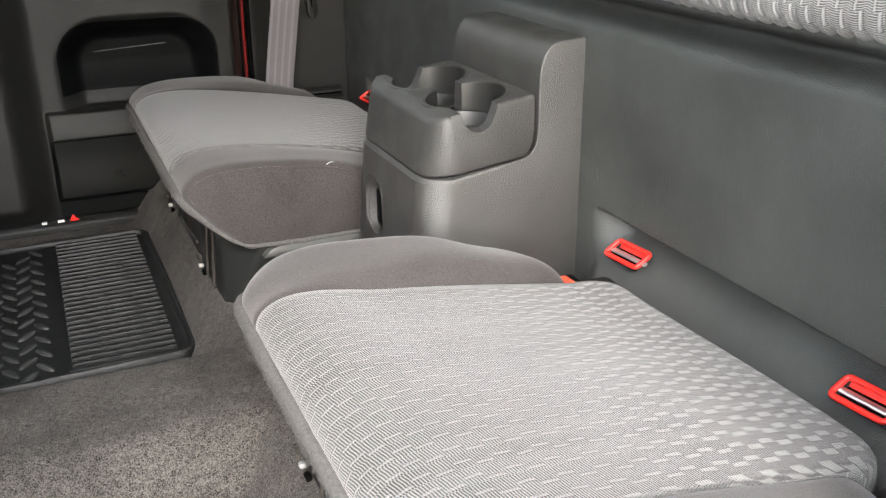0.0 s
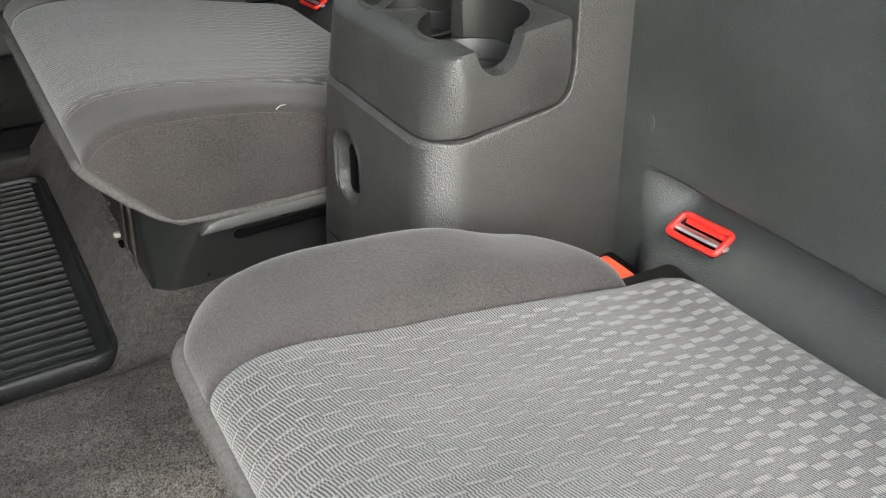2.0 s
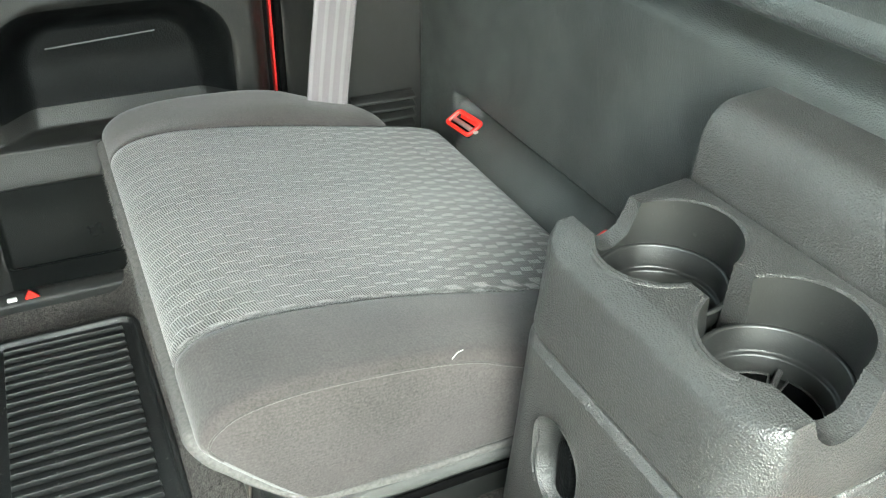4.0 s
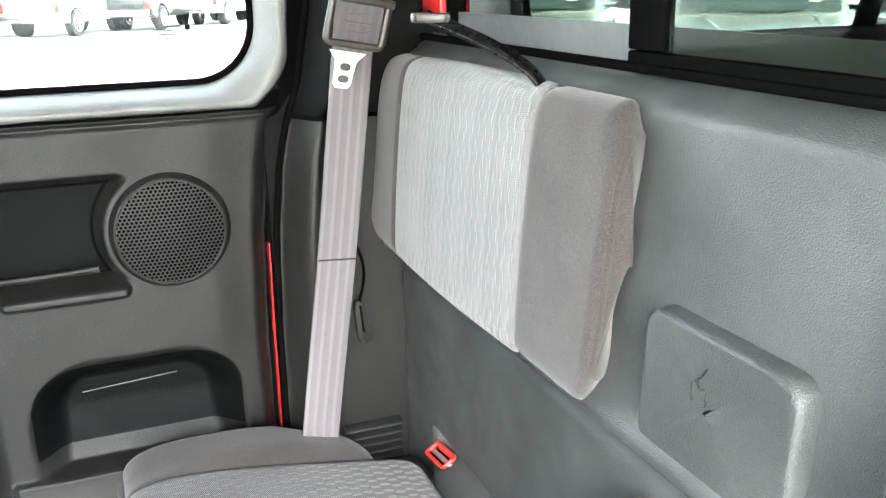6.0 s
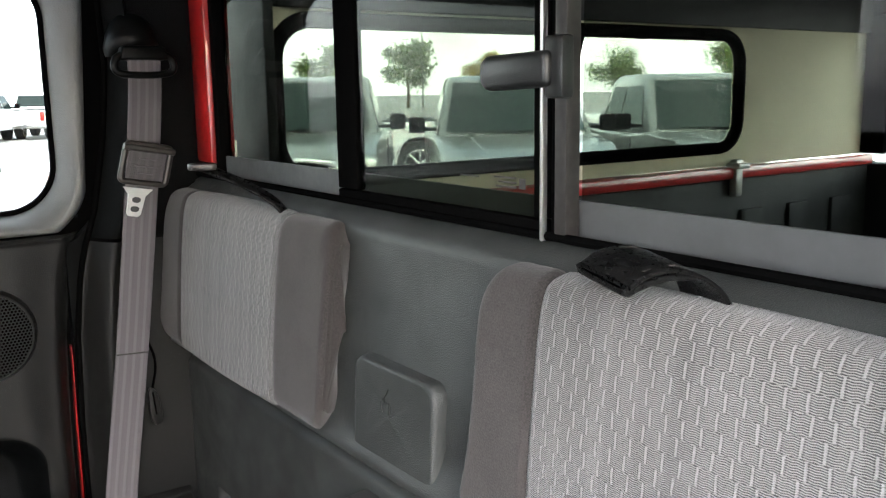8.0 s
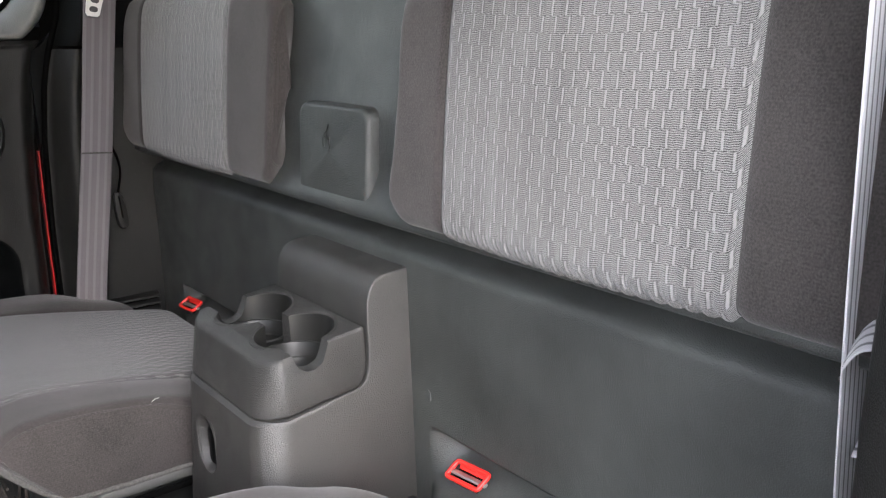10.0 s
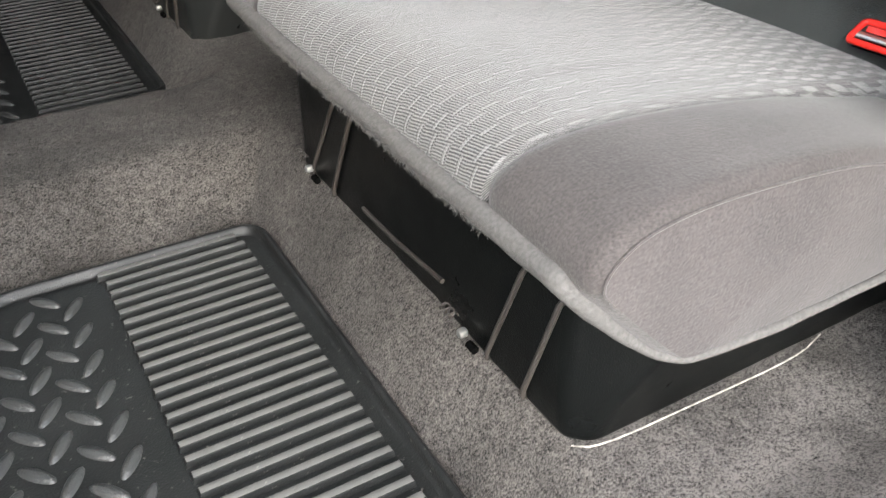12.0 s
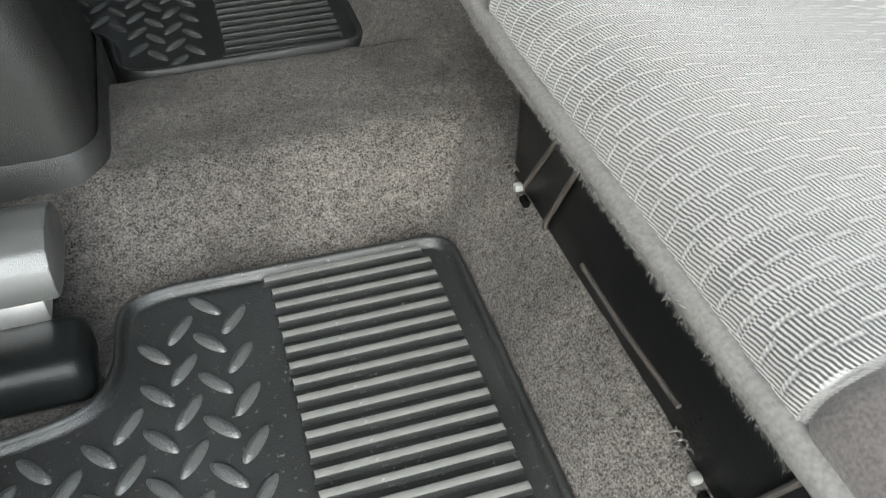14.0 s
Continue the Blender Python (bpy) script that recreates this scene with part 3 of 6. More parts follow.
def rear_pillar(name, flip):
    """The trim beside the rear bench: a rounded edge at the door, a lower and an upper panel, louvres low down."""
    def Y(v):
        return v if not flip else 2 * MID - np.asarray(v, float)
    ob = thing(name, (0.42, float(Y(1.5)), 0), "dark grey plastic quarter trim with a split line and louvres", "trim panel", kind="structure")
    def face(x, z):
        return 1.485 + 0.035 * (1 - smooth(0.335, 0.372, x)) ** 2 - 0.010 * np.exp(-((x - 0.372) / 0.012) ** 2)
    for nm, z0, z1, mat in (("lower_panel", -0.03, 0.578, "trim"), ("upper_panel", 0.583, 1.0, "black_trim")):
        xx, zz = np.meshgrid(np.linspace(0.333, 0.545, 60), np.linspace(z0, z1, 40), indexing="ij")
        lip = 0.006 * (np.exp(-((zz - z0) / 0.004) ** 2) + np.exp(-((zz - z1) / 0.004) ** 2))
        xs = xx + (seam_x(zz) + 0.006 - 0.333) * (1 - smooth(0.333, 0.47, xx))
        part(nm, sheet(np.stack([xs, Y(face(xx, zz) + lip + (0.0 if nm == "lower_panel" else 0.002)), zz], -1), flip=not flip), mat, ob)
    part("backing", prism([(0.335, -0.05), (0.60, -0.05), (0.60, 1.02), (0.415, 1.02), (0.415, 0.75), (0.388, 0.62), (0.352, 0.583), (0.335, 0.575)], "y", min(float(Y(1.53)), float(Y(1.56))), max(float(Y(1.53)), float(Y(1.56)))), "black_trim", ob)
    part("louvre_recess", box((0.405, min(Y(1.480), Y(1.487)), 0.098), (0.482, max(Y(1.480), Y(1.487)), 0.168), 0.004), "gasket", ob, "black slots behind the louvres")
    for k in range(6):
        z = 0.103 + 0.012 * k
        part("louvre", prism([(float(Y(1.470)), z), (float(Y(1.484)), z + 0.006), (float(Y(1.484)), z + 0.009), (float(Y(1.470)), z + 0.004)], "x", 0.402, 0.482, 0.001, 1), "trim", ob)
    return ob


rear_pillar("trim_1", False)
rear_pillar("trim_2", True)

# red body seam between door and quarter trim
jamb = thing("trim_3", (0.33, 1.53, 0), "red painted door jamb showing as a thin line", "door jamb", kind="structure")
part("jamb_strip", prism([(0.3270, -0.05), (0.3292, -0.05), (0.3312, 0.30), (0.3330, 0.42), (0.3312, 0.42), (0.3290, 0.30)], "y", 1.534, 1.545), "red_paint", jamb)
part("jamb_back", prism([(0.318, -0.10), (0.345, -0.10), (0.345, 0.44), (0.385, 0.62), (0.42, 0.80), (0.42, 1.03), (0.36, 1.03), (0.36, 0.60), (0.318, 0.42)], "y", 1.546, 1.60), "gasket", jamb)
part("seal", tube([(float(seam_x(z)) + 0.006, 1.521, z) for z in np.linspace(-0.04, 1.0, 40)], 0.0045, 8), "gasket", jamb, "black rubber door seal")

# ---------------------------------------------------------------- far door
DX0, DX1 = -0.13, 0.322


def door_face(x, z):
    y = 1.520 + 0 * x
    y = y - 0.006 * smooth(0.30, 0.25, x) + 0.020 * smooth(0.295, 0.322, x) ** 2
    y = y + 0.0045 * np.exp(-((z - 0.586) / 0.0035) ** 2)                       # crease under the window
    y = y + 0.030 * smooth(0.590, 0.66, z)
    ring = np.hypot(x - 0.213, z - 0.458)
    dish = smooth(0.074, 0.090, ring)                                           # the speaker's boss stands out of the pull recess
    y = y + 0.034 * in_round(x, z, -0.10, 0.175, 0.402, 0.524, 0.020, 0.009) * dish
    y = y - 0.014 * in_round(x, z, 0.020, 0.158, 0.384, 0.402, 0.007, 0.004)     # its ledge
    pocket = in_round(x, z, 0.046, 0.264, 0.02, 0.286, 0.058, 0.024)
    y = y + 0.058 * pocket * (0.42 + 0.58 * smooth(0.140, 0.235, z))
    low = (1 - smooth(0.160, 0.166, z)) * smooth(-0.004, 0.006, x)
    panel = 1.503 - 0.006 * (1 - smooth(0.122, 0.160, z)) + 0.011 * (1 - smooth(0.116, 0.122, z)) - 0.004 * (1 - smooth(0.02, 0.10, z)) + 0.010 * (1 - smooth(0.014, 0.022, z))
    y = y * (1 - low) + low * panel
    column = 1 - smooth(-0.06, 0.002, x)
    y = y - 0.055 * column * (1 - 0.6 * smooth(0.40, 0.55, z)) + 0.045 * (1 - smooth(-0.03, 0.03, z)) * column
    return y


xx, zz = np.meshgrid(np.linspace(DX0, DX1, 300), np.linspace(-0.012, 0.5925, 400), indexing="ij")
door = thing("door_1", (0.1, 1.52, -0.01), "closed dark grey plastic rear door panel with speaker, pull cup and map pocket", "door", kind="structure")


def box_reach(x, z, x0, x1, z0, z1, r):
    """Signed distance to a rectangle with round corners."""
    dx, dz = np.abs(x - (x0 + x1) / 2) - (x1 - x0) / 2 + r, np.abs(z - (z0 + z1) / 2) - (z1 - z0) / 2 + r
    return np.hypot(np.maximum(dx, 0), np.maximum(dz, 0)) + np.minimum(np.maximum(dx, dz), 0) - r


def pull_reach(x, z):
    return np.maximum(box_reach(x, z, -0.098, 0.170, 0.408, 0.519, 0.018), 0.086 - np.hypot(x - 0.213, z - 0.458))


# the pocket's back takes a darker material than its floor
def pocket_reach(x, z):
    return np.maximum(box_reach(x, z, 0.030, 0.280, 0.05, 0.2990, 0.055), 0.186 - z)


# lower door gets a blacker material, painting the shade that lies there
def low_shade_reach(x, z):
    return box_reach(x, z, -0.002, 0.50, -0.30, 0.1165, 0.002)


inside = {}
for key, reach in (("pull", pull_reach), ("pocket", pocket_reach), ("kick", low_shade_reach)):
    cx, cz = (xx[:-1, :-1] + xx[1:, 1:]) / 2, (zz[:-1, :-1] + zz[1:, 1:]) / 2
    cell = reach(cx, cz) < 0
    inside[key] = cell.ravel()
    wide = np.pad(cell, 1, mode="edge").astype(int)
    n_in = wide[:-1, :-1] + wide[1:, :-1] + wide[:-1, 1:] + wide[1:, 1:]
    rim = (n_in > 0) & (n_in < 4)
    gx, gz = (reach(xx + 1e-4, zz) - reach(xx - 1e-4, zz)) / 2e-4, (reach(xx, zz + 1e-4) - reach(xx, zz - 1e-4)) / 2e-4
    d = np.where(rim, reach(xx, zz), 0.0)
    xx, zz = xx - d * gx, zz - d * gz
xs = xx + (seam_x(zz) - 0.0062 - DX1) * smooth(0.24, DX1, xx)
P = np.stack([xs, door_face(xx, zz), zz], -1)
whole = sheet(P, flip=True)
for nm, keep, mat, lab in (("door_panel", ~(inside["pull"] | inside["pocket"] | inside["kick"]), "trim", ""), ("pocket_liner", inside["pocket"], "black_trim", "dark inside of the map pocket"), ("pull_liner", inside["pull"], "black_trim", "black inside of the pull cup"), ("kick_panel", inside["kick"], "base", "lower part of the door, darkened for shade")):
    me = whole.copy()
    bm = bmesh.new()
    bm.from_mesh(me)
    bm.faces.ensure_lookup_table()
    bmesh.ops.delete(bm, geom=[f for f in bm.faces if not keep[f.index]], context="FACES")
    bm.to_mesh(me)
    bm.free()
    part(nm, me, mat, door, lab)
# highlight along the pocket's crease, drawn as a thin pale tube
line = [(x, float(door_face(np.float64(x), np.float64(0.2445 + 0.06 * (x - 0.09)))) - 0.0006, 0.2445 + 0.06 * (x - 0.09)) for x in np.linspace(0.088, 0.205, 14)]
part("pocket_crease", tube(line, 0.0008, 6), "moulding", door, "pale tube for the highlight on the pocket's crease")
part("pull_bar", tube([(0.005, 1.522, 0.416), (0.07, 1.521, 0.417), (0.128, 1.524, 0.418)], 0.0042, 8), "trim", door, "grip ridge in the pull cup")
part("crease_backing", box((DX0, 1.548, 0.565), (0.372, 1.558, 0.612)), "gasket", door, "black joint under the window surround")
part("door_skin", box((DX0, 1.605, -0.15), (DX1 + 0.01, 1.62, 0.60)), "red_paint", door, "red painted outer skin")

# window surround: loops from the cab side out to the glass
loops = []
for x0, x1, z0, z1, r, y in ((-0.31, 0.398, 0.5935, 1.03, 0.060, 1.546), (-0.31, 0.3975, 0.5935, 1.03, 0.060, 1.533), (-0.305, 0.393, 0.5960, 1.025, 0.062, 1.5245), (-0.30, 0.385, 0.5995, 1.02, 0.066, 1.5215),
                             (-0.29, 0.374, 0.6040, 1.01, 0.070, 1.5235), (-0.28, 0.362, 0.6090, 1.00, 0.074, 1.529), (-0.272, 0.351, 0.6140, 0.99, 0.076, 1.538), (-0.264, 0.343, 0.6185, 0.980, 0.075, 1.549), (-0.260, 0.3375, 0.6225, 0.975, 0.073, 1.562)):
    lp = []
    for p, q in rounded_rect(x0, x1, z0, z1, r, 12):
        lean = (float(seam_x(q)) - 0.4045) * float(smooth(0.30, 0.398, p)) * min(1.0, (x1 - 0.3375) / 0.045)
        lp.append((p + lean, y, q))
    loops.append(np.array(lp))
part("window_surround", sheet(np.array(loops), wrap_v=True), "surround", door, "grey plastic window surround")
loop = [(p, 1.562, q) for p, q in rounded_rect(-0.258, 0.3355, 0.6245, 0.973, 0.071, 12)]
part("seal", tube(loop, 0.0045, 8, closed=True), "gasket", door, "black rubber window seal")
door_window = thing("window_1", (0.05, 1.565, 0.62), "clear side window glass with rounded corners", "window", kind="structure")
g = prism([tuple(p) for p in rounded_rect(-0.259, 0.3365, 0.6235, 0.974, 0.072, 8)], "y", 1.564, 1.568)
part("pane", g, "clear", door_window).visible_shadow = False
for k, (w, z) in enumerate(((0.024, 0.690), (0.032, 0.6855), (0.028, 0.681), (0.020, 0.6765))):
    part("mark", box((0.254 - w, 1.5620, z), (0.254, 1.5630, z + 0.0014)), "rail", door_window, "small grey print on the glass")
part("mark", box((0.258, 1.5620, 0.686), (0.264, 1.5630, 0.692)), "black_trim", door_window)

# speaker in the door
speaker = thing("door_speaker", (0.213, 1.515, 0.392), "round black perforated speaker grille set in the door", "speaker")
ang = np.linspace(0, 2 * np.pi, 64, endpoint=False)
rr = np.array([0.0, 0.02, 0.04, 0.055, 0.0615])
P = np.array([[(0.213 + r * math.cos(a), 1.5035 - 0.004 * math.cos(r / 0.0615 * 1.5), 0.458 + r * math.sin(a)) for a in ang] for r in rr])
part("grille", sheet(P, P[:, :, (0, 2)], wrap_v=True), "grille", speaker)
P = np.array([[(0.213 + r * math.cos(a), y, 0.458 + r * math.sin(a)) for a in ang] for r, y in ((0.061, 1.506), (0.0622, 1.5025), (0.0635, 1.5020), (0.066, 1.5045), (0.071, 1.516))])
part("rim", sheet(P, wrap_v=True), "trim", speaker)

# rest of the cab, towards the front: unseen plain walls that also block light
front = thing("wall_front", (-0.83, MID, 0), "unseen plain dark wall, added to cut light from the front", "wall", kind="structure")
part("panel", box((-0.66, 0.12, -0.15), (-0.61, 1.515, 0.70)), "black_trim", front)
# added block in a front seat's place, keeps light off the far door
part("seat_panel", box((-0.46, 1.00, -0.04), (-0.38, 1.50, 0.80), 0.02), "black_trim", front)
front_side = thing("wall_side", (-0.7, 1.55, 0), "unseen front passenger door in dark trim, its window covered against light", "wall", kind="structure")
part("panel", box((-1.36, 1.52, -0.10), (-0.135, 1.60, 0.60)), "trim", front_side)
# covers the unseen front side window to keep its light out
part("upper_panel", box((-1.36, 1.53, 0.60), (-0.335, 1.59, 1.03)), "trim", front_side)
part("header", box((-1.05, 1.52, 0.975), (0.55, 1.60, 1.03)), "trim", front_side)
part("post", box((-0.33, 1.55, 0.60), (-0.262, 1.60, 1.0)), "trim", front_side)
# added wall beside the doorway, cuts light from the front
near_side = thing("wall_near", (-0.8, 0.07, 0), "unseen plain dark wall on the near side, added to cut light", "wall", kind="structure")
part("panel", box((-1.36, 0.03, -0.10), (-0.33, 0.11, 0.60)), "trim", near_side)
part("upper_panel", box((-0.42, 0.04, 0.60), (-0.33, 0.11, 1.03)), "trim", near_side)
front_pillar = thing("wall_pillar", (-1.2, 0.1, 0.6), "plain windscreen pillar", "pillar", kind="structure")
part("pillar", prism([(-1.36, 0.55), (-1.28, 0.55), (-0.98, 1.03), (-1.06, 1.03)], "y", 0.08, 0.15), "trim", front_pillar)

# ---------------------------------------------------------------- rear window
GX = 0.535
rear_window = thing("window_2", (GX, MID, 0.68), "tinted rear window with a black-framed sliding centre pane", "window", kind="structure")
Z0, Z1 = 0.672, 0.985
YR0, YR1 = 2 * MID - 1.400, 1.400
part("grey_band", box((GX + 0.006, YR0, 0.655), (GX + 0.010, YR1, 0.702)), "frame", rear_window, "grey ceramic band along the sill")
for nm, a, b in (("pane", 1.036, YR1), ("pane", YR0, 0.664)):
    part(nm, box((GX + 0.012, a, 0.70), (GX + 0.016, b, Z1)), "glass", rear_window).visible_shadow = False
part("slider_pane", box((GX - 0.004, 0.698, 0.680), (GX, 0.996, Z1)), "glass", rear_window).visible_shadow = False
SF = rear_window
part("slider_rail", box((GX - 0.008, 0.688, 0.668), (GX + 0.004, 1.036, 0.684), 0.002), "gasket", SF, "black frame of the sliding pane")
part("slider_stile", box((GX - 0.008, 0.993, 0.685), (GX + 0.004, 1.036, Z1), 0.002), "gasket", SF)
part("slider_stile", box((GX - 0.008, 0.688, 0.685), (GX + 0.004, 0.701, Z1), 0.002), "gasket", SF)
part("track", box((GX - 0.010, 0.660, 0.668), (GX + 0.006, 0.674, Z1), 0.002), "rail", SF, "scuffed grey metal upright rail")
part("track_groove", box((GX - 0.004, 0.6740, 0.668), (GX + 0.006, 0.6832, Z1)), "gasket", SF, "dark groove of the rail")
part("track_lip", box((GX - 0.014, 0.6835, 0.668), (GX - 0.008, 0.687, Z1), 0.001), "steel", SF, "bright edge of the rail")
part("track", box((GX + 0.006, 1.036, 0.700), (GX + 0.0115, 1.050, Z1), 0.002), "gasket", SF)
part("surround", box((GX - 0.004, YR1, Z0), (GX + 0.018, YR1 + 0.016, Z1), 0.005), "gasket", SF, "black rubber edge")
part("surround", box((GX - 0.004, YR0 - 0.016, Z0), (GX + 0.018, YR0, Z1), 0.005), "gasket", SF)
part("head_rail", box((GX - 0.004, YR0 - 0.016, Z1), (GX + 0.018, YR1 + 0.016, Z1 + 0.03), 0.004), "gasket", SF)
for a, b in ((1.417, 1.478), (2 * MID - 1.478, 2 * MID - 1.417)):
    part("body_pillar", box((GX - 0.010, a, 0.69), (GX + 0.03, b, 1.02), 0.006), "red_paint", SF, "red painted body edge beside the glass")
part("sill_lip", tube([(0.527, 0.20, 0.672), (0.527, MID, 0.672), (0.527, 1.48, 0.672)], 0.004, 8), "gasket", SF)
# print marks on the sliding pane
for w, z in ((0.030, 0.7155), (0.024, 0.7115), (0.028, 0.7075)):
    part("mark", box((GX - 0.0055, 0.726, z), (GX - 0.0045, 0.726 + w, z + 0.0014)), "rail", SF)
part("mark", box((GX - 0.0055, 0.714, 0.7075), (GX - 0.0045, 0.722, 0.7165)), "rail", SF, "small square printed mark")
part("mark", box((GX - 0.0055, 0.778, 0.714), (GX - 0.0045, 0.806, 0.7153)), "rail", SF)

latch = thing("window_latch", (0.50, 0.68, 0.76), "dark brown plastic latch of the sliding window", "latch")
part("plate", box((GX - 0.024, 0.650, 0.784), (GX - 0.0105, 0.671, 0.832), 0.003), "base_grey", latch)
part("lever", prism([(0.662, 0.793), (0.738, 0.790), (0.747, 0.796), (0.747, 0.813), (0.738, 0.819), (0.662, 0.821)], "x", GX - 0.030, GX - 0.014, 0.005, 3), "base_grey", latch)
part("bolt", box((GX - 0.016, 0.672, 0.796), (GX - 0.0085, 0.700, 0.815), 0.002), "base_grey", latch)


# ---------------------------------------------------------------- seats
def cushion_profile(xb, puff=0.0, back=0.0):
    pts = np.array([(0.20, 0.108), (0.185, 0.110), (0.126, 0.176), (0.121, 0.188), (0.128, 0.202), (0.150, 0.212 + puff), (0.20, 0.214 + puff), (0.30, 0.200 + puff),
                    (xb - 0.045, 0.180 + puff * 0.6), (xb - 0.012, 0.174), (xb, 0.160), (xb, 0.135), (xb - 0.01, 0.116), (xb - 0.04, 0.110)])
    high = smooth(0.14, 0.17, pts[:, 1])
    pts[:, 1] += high * back * (smooth(0.19, 0.34, pts[:, 0]) - 0.55 * (1 - smooth(0.14, 0.24, pts[:, 0])))
    return chaikin(pts, 3)


def offset(poly, e):
    t = np.roll(poly, -1, 0) - np.roll(poly, 1, 0)
    t /= np.linalg.norm(t, axis=1)[:, None] + 1e-12
    return poly + e * np.stack([t[:, 1], -t[:, 0]], 1)


def pad(stations, profile, y_to):
    """A stuffed pad: outlines at stations (y, inset, outline argument); closes both ends with a slight bulge."""
    rows, uvs = [], []
    for y, e, arg in stations:
        pr = offset(profile(*arg), e)
        rows.append([(p, y, q) for p, q in pr])
    P = np.array(rows)
    for k in range(len(P)):
        seg = np.linalg.norm(P[k] - np.roll(P[k], 1, 0), axis=1)
        v = np.cumsum(seg)
        uvs.append(np.stack([np.full(len(v), P[k][0][1]), v], 1))
    return P, np.array(uvs)


def end_cap(ring, bulge):
    """Closes an outline with a slightly bulging end, drawn together towards its middle line."""
    n = len(ring)
    c = ring.mean(0)
    rows = []
    for s in (1.0, 0.97, 0.9, 0.75, 0.5, 0.2, 0.001):
        r = c + (ring - c) * s
        r[:, 1] = ring[:, 1] + bulge * (1 - s * s)
        rows.append(r)
    P = np.array(rows)
    return sheet(P, P[:, :, (0, 2)], wrap_v=True)


SY0, SY1, SI0, SI1 = 0.222, 0.728, 0.308, 0.638


def seat_back_x(y):
    mid = (SY0 + SY1) / 2
    d = max(0.0, abs(y - mid) - (SI1 - SI0) / 2)
    w = (SY1 - SI1) + 0.004
    top, drop = (0.418, 0.060) if y > mid else (0.425, 0.060)
    return top - drop * (1 - math.sqrt(max(0.0, 1 - min(1, d / w) ** 2)))


def jump_seat(railed):
    seat = thing("jump_seat", (0.30, (SY0 + SY1) / 2, 0.02), "folded-down grey rear jump seat with a pale woven centre", "seat", "rear jump seats")
    # centre
    def tongue(y):
        d, r = (y - SI0, 0.034) if y - SI0 < SI1 - y else (SI1 - y, 0.022)
        return 0.467 - 0.024 * (1 - math.sqrt(max(0.0, 1 - (1 - min(1, max(0, d) / r)) ** 2)))
    st = [(SI0 - 0.001, 0.004, (tongue(SI0), 0))] + [(y, 0.0, (tongue(y), 0.002 * math.sin(math.pi * (y - SI0) / (SI1 - SI0)))) for y in np.linspace(SI0 + 0.002, SI1 - 0.002, 44)] + [(SI1 + 0.001, 0.004, (tongue(SI1), 0))]
    P, uv = pad(st, cushion_profile, None)
    centre = part("seat_centre", sheet(P, uv, wrap_v=True), "seat_insert", seat, "pale grey woven cloth with rows of stitches")
    part("centre_end", end_cap(P[0], 0.0), "insert", centre)
    part("centre_end", end_cap(P[-1], 0.0), "insert", centre)
    # dark bolsters on both sides
    for lo, hi, name in ((SY0, SI0, "bolster"), (SI1, SY1, "bolster")):
        outer_low = name and lo == SY0
        ys = np.linspace(lo, hi, 22)
        st = []
        for y in ys:
            d = (y - SY0) if outer_low else (SY1 - y)
            e = 0.006 * (1 - math.sqrt(max(0.0, 1 - (1 - min(1, d / 0.014)) ** 2)))
            di = (SI0 - y) if outer_low else (y - SI1)
            e += 0.0035 * math.exp(-(di / 0.0035) ** 2)
            st.append((y, e, (seat_back_x(y), 0.003 * math.sin(math.pi * 0.5 * min(1, di / 0.05)), (0.003 if outer_low else 0.010) * math.sin(math.pi * 0.5 * min(1, di / 0.04)))))
        P, uv = pad(st, cushion_profile, None)
        b = part(name, sheet(P, uv, wrap_v=True), "cloth", seat, "dark grey plain cloth")
        ring = P[0] if outer_low else P[-1]
        part("side_panel", end_cap(ring, -0.004 if outer_low else 0.004), "cloth", b)
        # stitched seam along the upper side edge
        top = np.array([r for r in ring if r[2] > 0.172 - 0.12 * max(0.0, r[0] - 0.33) and 0.128 < r[0] < ring[:, 0].max() - 0.003])
        top[:, 1] += (-0.0005 if outer_low else 0.0005)
        part("seam", tube(top, 0.0009, 6), "cloth", b, "dark stitched seam")
    # pale fleece edge, along the front and round the corners to the lower side
    front_y = np.linspace(SY1 - 0.020, SY0 + 0.020, 70)
    lower = [(x, z) for x, z in ((0.128, 0.172), (0.142, 0.155), (0.160, 0.135), (0.182, 0.119), (0.20, 0.115))]
    path = [(x, SY1 + 0.001, z) for x, z in ((0.42, 0.116), (0.34, 0.114), (0.26, 0.113))]
    path += [(x, SY1 - 0.001 - 0.010 * (0.20 - x) / 0.07, z) for x, z in reversed(lower)]
    path += [(0.1215, y, 0.179) for y in front_y]
    path += [(x, SY0 + 0.001 + 0.010 * (0.20 - x) / 0.07, z) for x, z in lower]
    path += [(x, SY0 - 0.001, z) for x, z in ((0.26, 0.113), (0.34, 0.114), (0.42, 0.116))]
    path = chaikin(path, 2, closed=False)
    keep = np.concatenate([[True], np.linalg.norm(np.diff(path, axis=0), axis=1) > 1e-5])
    path = path[keep]
    jit = np.array([noise.noise_vector((p[0] * 60, p[1] * 60, p[2] * 60)) for p in path])
    wid = 0.0030 + 0.0035 * (1 - smooth(0.124, 0.165, path[:, 0]))
    part("fleece_edge", tube(path + 0.0009 * jit, wid * (1 + 0.16 * jit[:, 0]), 12), "fleece", seat, "fuzzy pale fleece along the seat's edge")
    # loose fibres of the fleece
    rnd = random.Random(5)
    vs, fs = [], []
    for k in range(9500):
        p = path[rnd.randrange(len(path) // 5, len(path) * 4 // 5)]
        a = rnd.uniform(0, 2 * math.pi)
        d = Vector((math.cos(a) * 0.7 - 0.2, rnd.uniform(-0.8, 0.8), math.sin(a) * 0.7 - 0.35)).normalized()
